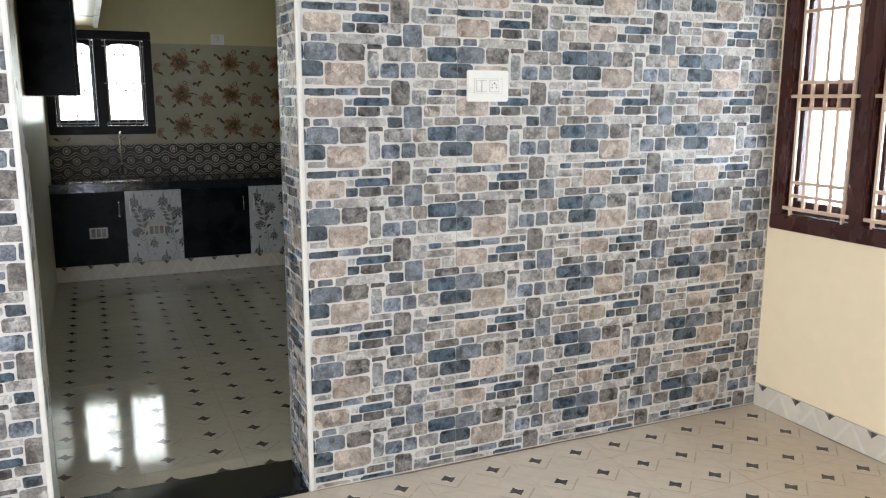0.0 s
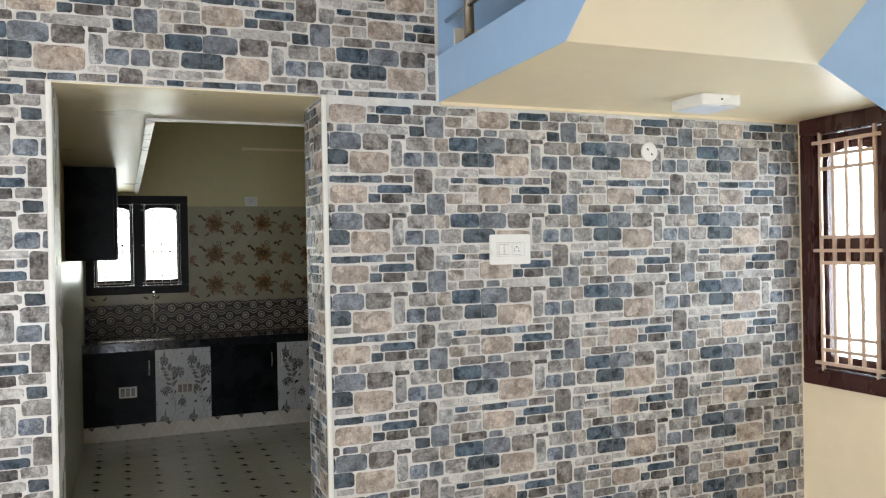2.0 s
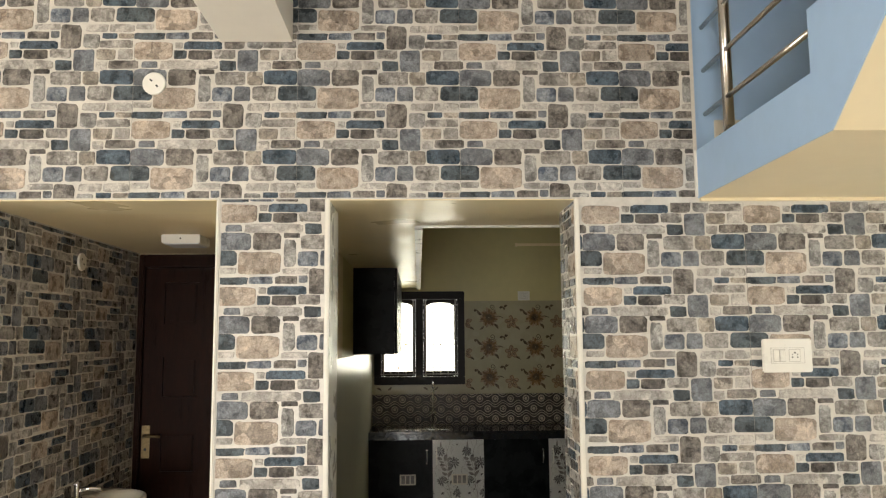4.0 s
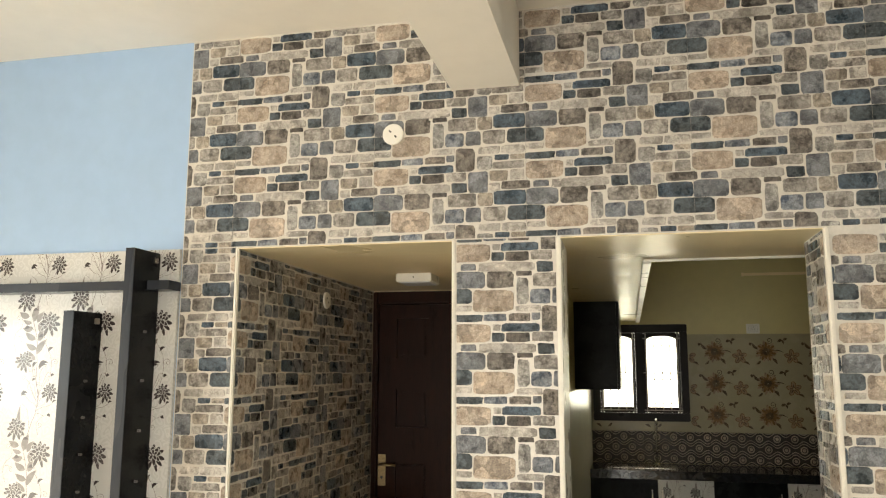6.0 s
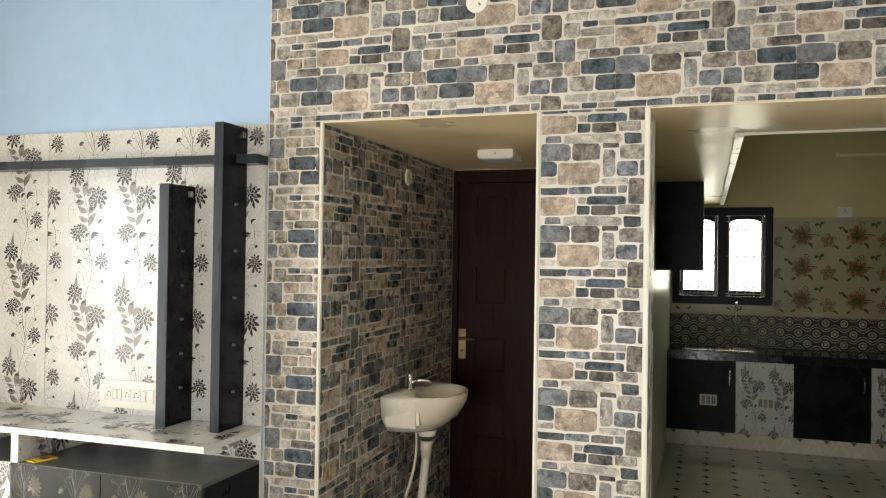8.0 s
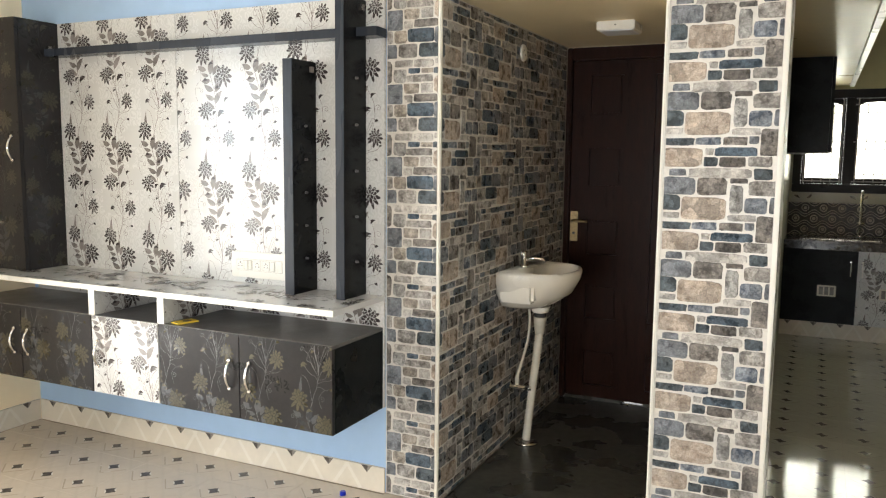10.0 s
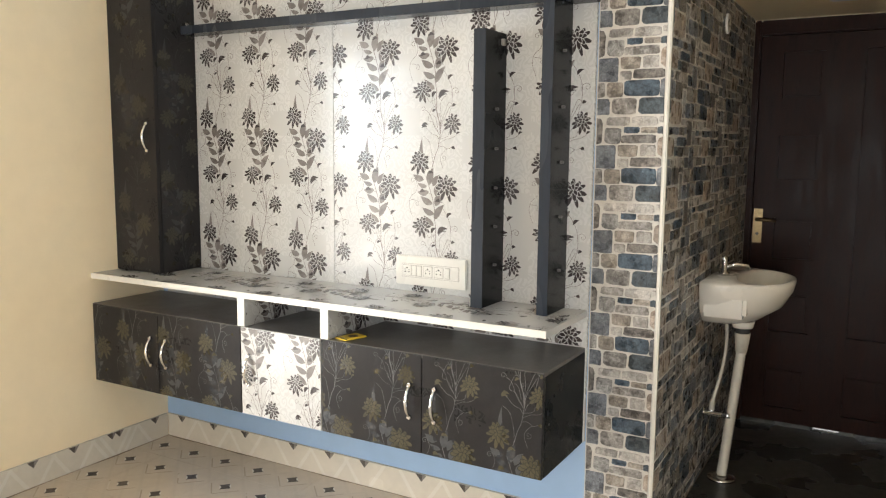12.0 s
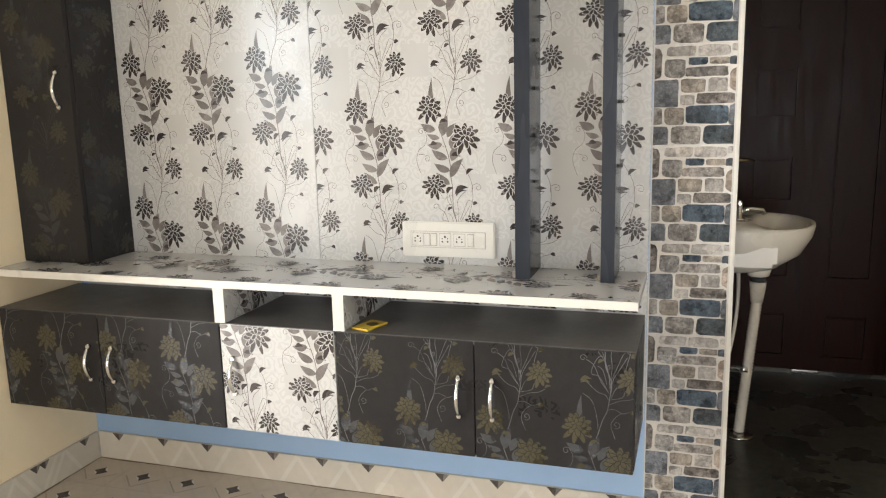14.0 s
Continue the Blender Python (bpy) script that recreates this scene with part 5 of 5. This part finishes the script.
part("channel", block(1.08, KIT_R - 0.01, KIT_Y - 0.012, KIT_Y - 0.0005, 2.505, 2.53, bevel=0.002), CREAM, conduit)
part("channel_cap", block(1.06, 1.08, KIT_Y - 0.015, KIT_Y - 0.0005, 2.50, 2.535, bevel=0.002), CREAM, conduit)
casing = thing("cable_casing", "white plastic cable casing under the loft edge", "cable casing")
for k in range(5):
    part("length", block(0.098 + 0.002 * (k % 2), 0.134, 3.476 + k * 0.83, 3.476 + (k + 1) * 0.83 - 0.012, LINTEL - 0.016, LINTEL - 0.0005, bevel=0.002), PLASTIC, casing)
part("cross_length", block(0.10, KIT_R - 0.01, 3.455, 3.473, LINTEL - 0.010, LINTEL - 0.0005, bevel=0.002), PLASTIC, casing)
tagged(part("threshold", block(KIT_L, KIT_O, Y + 0.02, 3.10, -0.012, 0.004, bevel=0.003), GRANITE), "black granite threshold of the kitchen", "threshold", kind="structure")


# ---- daylight seen through the openings ----
def haze(name, x0, x1, y0, y1, z0, z1):
    m = bpy.data.materials.new("bright_haze")
    m.use_nodes = True
    b = m.node_tree.nodes["Principled BSDF"]
    b.inputs["Base Color"].default_value = (0.8, 0.8, 0.8, 1)
    b.inputs["Emission Color"].default_value = (1.0, 0.99, 0.97, 1)
    b.inputs["Emission Strength"].default_value = 1.8
    return tagged(part(name, block(x0, x1, y0, y1, z0, z1), m), "bright hazy daylight outside the window", "backdrop", kind="structure")


haze("backdrop_east", 5.4, 5.45, -2.5, 9.5, -0.2, 6)
haze("backdrop_north", -3.0, 3.6, 10.4, 10.45, -0.2, 5)


# ---- stone-look wall cladding ----
TW, TH = 0.587, 0.2935
# stones of one repeat: left, right, top, bottom and kind
ROW_A = ((3, 135, 313, 388, "g"), (145, 255, 312, 385, "d"), (267, 330, 312, 332, "k"), (337, 460, 321, 379, "m"), (467, 530, 320, 378, "t"), (537, 672, 312, 373, "b"))
ROW_B = ((270, 318, 340, 458, "v"), (88, 256, 395, 490, "e"), (327, 408, 391, 453, "q"), (417, 482, 386, 450, "g"), (493, 588, 383, 444, "m"), (597, 750, 380, 443, "s"))
ROW_C = ((475, 565, 458, 489, "l"), (572, 672, 455, 488, "l"), (680, 752, 450, 473, "l"), (268, 372, 463, 487, "l"), (375, 458, 463, 568, "d"), (5, 130, 507, 537, "s"), (137, 230, 502, 532, "q"),
         (240, 328, 497, 530, "d"), (335, 367, 493, 522, "g"), (468, 535, 500, 563, "v"), (545, 605, 495, 518, "b"), (612, 672, 495, 516, "t"), (537, 672, 526, 557, "m"))
ROW_D = ((10, 163, 550, 628, "e"), (175, 205, 547, 573, "l"), (212, 365, 540, 575, "b"), (172, 222, 583, 622, "s"), (230, 327, 580, 620, "k"), (337, 422, 573, 613, "m"), (433, 518, 570, 665, "g"), (525, 602, 567, 612, "t"), (612, 672, 563, 608, "l"))
ROW_E = ((42, 107, 640, 668, "g"), (115, 352, 630, 668, "l"), (360, 427, 622, 665, "s"), (525, 570, 622, 655, "l"), (577, 697, 613, 648, "d"))


def squared(x, y):
    """Takes the view's slant out of the pattern's coordinates: across and up, in metres."""
    yy = y + (x - 8) * (0.009 + (y - 313) * 0.000105)
    return ((x - 3 - (y - 313) * 0.028) / 670 * TW, -(yy - 309) / 365 * TH)


STONES = []
rnd = random.Random(11)
for l, r, t, b, kind in (*ROW_A, *ROW_B, *ROW_C, *ROW_D, *ROW_E):
    (x0, z1), (x1, z0) = squared(l, (t + b) / 2), squared(r, (t + b) / 2)
    z1, z0 = squared((l + r) / 2, t)[1], squared((l + r) / 2, b)[1]
    w, h = (x1 - x0) / 2, (z1 - z0) / 2
    cx, cz = (x0 + x1) / 2, (z0 + z1) / 2
    n, pts = 20, []
    w, h = w + 0.0009, h + 0.0008
    expo = 0.29 if kind != "v" else 0.42
    ph = rnd.uniform(0, 6)
    for k in range(n):
        a = 2 * math.pi * k / n + 0.17
        c, s = math.cos(a), math.sin(a)
        j = 1 + 0.02 * math.sin(3 * a + ph) + rnd.uniform(-0.03, 0.022)
        pts.append((cx + w * j * math.copysign(abs(c) ** expo, c) + rnd.uniform(-0.0012, 0.0012), cz + h * j * math.copysign(abs(s) ** expo, s) + rnd.uniform(-0.0014, 0.0010)))
    STONES.append((pts, kind, (x0, x1, z0, z1)))


def stone_faces(pts, inset=0.0025):
    """Verts (u, v, h) and faces of one stone: a bevelled, slightly domed pillow."""
    cx, cz = sum(p[0] for p in pts) / len(pts), sum(p[1] for p in pts) / len(pts)
    n = len(pts)
    vs = [(x, z, 0.0) for x, z in pts]
    for x, z in pts:
        d = math.hypot(x - cx, z - cz) or 1
        f = max(0.3, 1 - inset / d)
        vs.append((cx + (x - cx) * f, cz + (z - cz) * f, 0.0022))
    fs = [(k, (k + 1) % n, n + (k + 1) % n, n + k) for k in range(n)] + [tuple(range(n, 2 * n))]
    return vs, fs


SHARED = {}


def stone_mesh(i, to, tag):
    """The mesh of stone i in its own cell, shared by its repeats on one wall."""
    if (i, tag) not in SHARED:
        vs, fs = stone_faces(STONES[i][0])
        me = bpy.data.meshes.new("stone")
        me.from_pydata([to(*v) for v in vs], [], fs)
        me.materials.append(STONE[STONES[i][1]])
        SHARED[(i, tag)] = me
    return SHARED[(i, tag)]


def clad(parent, to, ou, ov, u0, u1, v0, v1, tag, pieces=False):
    """Stones over a rectangle of a wall, cut at its borders; with pieces, each whole stone is an object."""
    verts, faces, kinds = [], [], []
    for i in range(int((u0 - ou) / TW) - 2, int((u1 - ou) / TW) + 2):
        for j in range(int((v0 - ov) / TH) - 2, int((v1 - ov) / TH) + 3):
            du, dv = ou + i * TW, ov + j * TH
            for s, (pts, kind, (x0, x1, z0, z1)) in enumerate(STONES):
                if du + x1 < u0 + 0.008 or du + x0 > u1 - 0.008 or dv + z1 < v0 + 0.006 or dv + z0 > v1 - 0.006:
                    continue
                whole = du + x0 > u0 + 0.002 and du + x1 < u1 - 0.002 and dv + z0 > v0 + 0.002 and dv + z1 < v1 - 0.002
                if pieces is True or (pieces and du + (x0 + x1) / 2 < pieces):
                    if whole:
                        ob = new("stone", stone_mesh(s, to, tag))
                        ob.location = Vector(to(du, dv, 0)) - Vector(to(0, 0, 0))
                    else:
                        q = [(min(max(x + du, u0 + 0.002), u1 - 0.002), min(max(z + dv, v0 + 0.002), v1 - 0.002)) for x, z in pts]
                        vs, fs = stone_faces(q)
                        me = bpy.data.meshes.new("stone")
                        me.from_pydata([to(*v) for v in vs], [], fs)
                        me.materials.append(STONE[kind])
                        ob = new("stone", me)
                    ob.parent = parent
                    continue
                q = [(min(max(x + du, u0 + 0.002), u1 - 0.002), min(max(z + dv, v0 + 0.002), v1 - 0.002)) for x, z in pts]
                vs, fs = stone_faces(q)
                base = len(verts)
                verts += [to(*v) for v in vs]
                faces += [tuple(base + k for k in f) for f in fs]
                kinds += [STONE_KEYS.index(kind)] * len(fs)
    if pieces is not True:
        me = bpy.data.meshes.new("stones")
        me.from_pydata(verts, [], faces)
        for k in STONE_KEYS:
            me.materials.append(STONE[k])
        me.polygons.foreach_set("material_index", kinds)
        ob = new("stones", me)
        ob.parent = parent
        tagged(ob, kind="stuff")


onto_north = lambda u, v, h: (u, Y + 0.0028 - h, v)
V0 = 1.388
clad(north, onto_north, 0.702, V0, KIT_O + 0.016, XR - 0.002, 0.004, LINTEL - 0.014, "n")
clad(north, onto_north, -0.32, 2.287, STONE_L + 0.002, 1.118, LINTEL + 0.003, CEIL - 0.003, "n")
clad(north, onto_north, -2.08, 1.383, STONE_L + 0.002, ALC_L - 0.012, 0.004, LINTEL + 0.002, "n", True)
clad(north, onto_north, -0.592, 1.396, ALC_R + 0.016, KIT_L - 0.016, 0.004, LINTEL + 0.002, "n", True)
DARK_JOINT = material("thin_tile_joint", (0.24, 0.225, 0.21), 0.6, vary=0.2, bump=0.0)
for x, z0, z1 in ((1.289, 0.004, 2.085), (1.876, 0.004, 2.085), (2.463, 0.004, 2.085), (-1.494, 2.11, 2.97), (-0.907, 2.11, 2.67), (-0.32, 2.11, 2.97), (0.267, 2.11, 2.97), (0.854, 2.11, 2.97)):
    part("tile_joint", block(x - 0.0005, x + 0.0005, Y + 0.0001, Y + 0.0012, z0, z1), DARK_JOINT, north)
alcove = bpy.data.objects["wall_alcove_west"]
clad(alcove, lambda u, v, h: (ALC_L - 0.0028 + h, u, v), 2.776, 1.382, Y + 0.02, ALC_Y - 0.02, 0.0, LINTEL - 0.005, "a", 3.42)
clad(north, lambda u, v, h: (KIT_O - 0.0002 - h, u, v), 2.72, V0, Y + 0.016, YB - 0.004, 0.0, LINTEL - 0.006, "k")


# ---- floor tiles ----
def tile_floor(name, label, x0, x1, y0, y1, ox, oy, step, mat, shade):
    """Glazed tiles with thin joints, and dark concave diamond inlays at their quarters."""
    ob = tagged(part(name, block(x0, x1, y0, y1, -0.0118, -0.0045), JOINT), label, "floor", kind="structure")
    size = 2 * step
    i0, i1 = int(math.floor((x0 - ox) / size)) - 1, int((x1 - ox) / size) + 2
    j0, j1 = int(math.floor((y0 - oy) / size)) - 1, int((y1 - oy) / size) + 2
    shared = {}
    for i in range(i0, i1):
        for j in range(j0, j1):
            a, b = max(x0, ox + (i - 0.25) * size) + 0.0007, min(x1, ox + (i + 0.75) * size) - 0.0007
            c, d = max(y0, oy + (j - 0.25) * size) + 0.0007, min(y1, oy + (j + 0.75) * size) - 0.0007
            if b - a < 0.01 or d - c < 0.01:
                continue
            key = (round(b - a, 4), round(d - c, 4))
            if key not in shared:
                bm = block(0, key[0], 0, key[1], -0.0045, 0.0)
                me = bpy.data.meshes.new("tile")
                bm.to_mesh(me)
                bm.free()
                me.materials.append(mat)
                shared[key] = me
            t = new("tile", shared[key])
            t.location, t.parent = (a, c, 0), ob
    verts, faces, tones = [], [], []
    r = 0.033
    for i in range(2 * i0, 2 * i1):
        for j in range(2 * j0, 2 * j1):
            x, y = ox + i * step, oy + j * step
            if not (x0 - 0.01 < x < x1 + 0.01 and y0 - 0.01 < y < y1 + 0.01):
                continue
            base = len(verts)
            pts = []
            for k in range(4):
                a, f = k * math.pi / 2, (0.70 if k % 2 else 0.48)
                pts.append((r * math.cos(a), r * math.sin(a)))
                pts.append((r * f * math.cos(a + math.pi / 4), r * f * math.sin(a + math.pi / 4)))
            verts += [(min(max(x + p, x0), x1), min(max(y + q, y0), y1), 0.0004) for p, q in pts]
            faces.append(tuple(range(base, base + 8)))
            edge = [(r * math.cos(k * math.pi / 2), r * math.sin(k * math.pi / 2)) for k in range(4)]
            verts += [(min(max(x + p, x0), x1), min(max(y + q, y0), y1), 0.0002) for p, q in edge]
            faces.append(tuple(range(base + 8, base + 12)))
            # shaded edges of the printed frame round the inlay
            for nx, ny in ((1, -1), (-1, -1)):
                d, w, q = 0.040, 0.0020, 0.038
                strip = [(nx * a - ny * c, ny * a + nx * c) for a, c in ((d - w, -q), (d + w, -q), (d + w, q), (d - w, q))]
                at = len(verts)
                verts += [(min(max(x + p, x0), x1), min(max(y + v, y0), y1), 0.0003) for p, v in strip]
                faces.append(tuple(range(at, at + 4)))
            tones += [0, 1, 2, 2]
    me = bpy.data.meshes.new("inlays")
    me.from_pydata(verts, [], faces)
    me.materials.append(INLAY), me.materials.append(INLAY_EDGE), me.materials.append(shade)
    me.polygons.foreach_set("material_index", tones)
    inl = new("inlays", me)
    inl.parent = ob
    tagged(inl, kind="stuff")
    return ob


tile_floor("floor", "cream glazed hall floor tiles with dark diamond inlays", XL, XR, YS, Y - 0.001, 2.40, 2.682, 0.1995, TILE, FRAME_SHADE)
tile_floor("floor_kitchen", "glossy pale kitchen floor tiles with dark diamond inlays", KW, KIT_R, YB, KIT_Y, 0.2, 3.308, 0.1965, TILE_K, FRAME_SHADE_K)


# ---- skirting ----
def skirting(name, a0, a1, to, label, marks=(), height=0.112, first=0.06):
    """Skirting tiles with slanted pale bands and dark triangles along the top; marks: where triangles sit, repeated at the tile's pitch past the last."""
    ob = tagged(part(name, box_to(a0, a1, height, to), SKIRT), label, "skirting", kind="structure")
    bm = bmesh.new()
    step = 0.1995
    row = sorted(marks) or [a0 + first]
    while row[-1] + step < a1 - 0.03:
        row.append(row[-1] + step)
    while row[0] - step > a0 + 0.03:
        row.insert(0, row[0] - step)
    for a in row:
        w = 0.027
        # printed bevel look: a dark half and a lit half in colour
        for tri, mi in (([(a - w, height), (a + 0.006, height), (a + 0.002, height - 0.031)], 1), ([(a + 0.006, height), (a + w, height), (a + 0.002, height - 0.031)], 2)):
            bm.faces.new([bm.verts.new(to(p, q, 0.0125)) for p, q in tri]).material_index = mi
        for s in (-1, 1):
            band = [(a + s * 0.020, 0.003), (a + s * 0.040, 0.003), (a + s * 0.112, height - 0.003), (a + s * 0.094, height - 0.003)]
            if min(p for p, q in band) > a0 and max(p for p, q in band) < a1:
                bm.faces.new([bm.verts.new(to(p, q, 0.0122 + 0.0001 * (s > 0))) for p, q in band])
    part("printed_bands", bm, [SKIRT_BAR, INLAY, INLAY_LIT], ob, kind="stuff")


def box_to(a0, a1, height, to):
    bm = bmesh.new()
    lo = [bm.verts.new(to(a, z, 0.0006)) for a, z in ((a0, 0.0005), (a1, 0.0005), (a1, height), (a0, height))]
    hi = [bm.verts.new(to(a, z, 0.012)) for a, z in ((a0, 0.0005), (a1, 0.0005), (a1, height), (a0, height))]
    bm.faces.new(lo), bm.faces.new(hi)
    for k in range(4):
        bm.faces.new((lo[k], lo[(k + 1) % 4], hi[(k + 1) % 4], hi[k]))
    return bm


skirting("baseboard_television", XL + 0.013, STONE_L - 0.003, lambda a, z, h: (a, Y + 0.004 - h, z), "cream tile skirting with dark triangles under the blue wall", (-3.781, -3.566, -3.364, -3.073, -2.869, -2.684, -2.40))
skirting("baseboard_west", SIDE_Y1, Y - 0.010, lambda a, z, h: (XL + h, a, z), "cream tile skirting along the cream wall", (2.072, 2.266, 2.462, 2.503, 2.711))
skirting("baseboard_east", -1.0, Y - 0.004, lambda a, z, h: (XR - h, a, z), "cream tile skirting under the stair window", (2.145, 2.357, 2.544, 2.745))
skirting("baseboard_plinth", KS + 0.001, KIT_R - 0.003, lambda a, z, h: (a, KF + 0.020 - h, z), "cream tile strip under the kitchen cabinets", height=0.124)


# ---- smeared grout along the foot of the walls ----
SMEAR = material("brown_grout_smear", (0.24, 0.185, 0.13), 0.8, vary=0.35, grain=80, blotch=20, bump=0.3)


def smear(name, p0, p1, inward, seed):
    r = random.Random(seed)
    n = int((Vector(p1) - Vector(p0)).length / 0.012)
    verts, faces, wide = [], [], 0.004
    for k in range(n + 1):
        f = k / n
        wide = min(0.013, max(0.001, wide + r.uniform(-0.0022, 0.0022)))
        x, y = p0[0] + (p1[0] - p0[0]) * f, p0[1] + (p1[1] - p0[1]) * f
        verts += [(x, y, 0.0007), (x + inward[0] * wide, y + inward[1] * wide, 0.0006)]
        if k:
            faces.append((2 * k - 2, 2 * k, 2 * k + 1, 2 * k - 1))
    me = bpy.data.meshes.new(name)
    me.from_pydata(verts, [], faces)
    me.materials.append(SMEAR)
    tagged(new(name, me), "brown grout smeared along the foot of the wall", "grout", kind="structure")


smear("trim_grout_stone", (KIT_O, Y - 0.001), (XR - 0.012, Y - 0.001), (0, -1), 3)
smear("trim_grout_east", (XR - 0.0125, Y), (XR - 0.0125, 1.2), (-1, 0), 4)
smear("trim_grout_television", (XL + 0.012, Y - 0.0085), (STONE_L, Y - 0.0085), (0, -1), 5)
smear("trim_grout_west", (XL + 0.0125, SIDE_Y1), (XL + 0.0125, Y), (1, 0), 6)
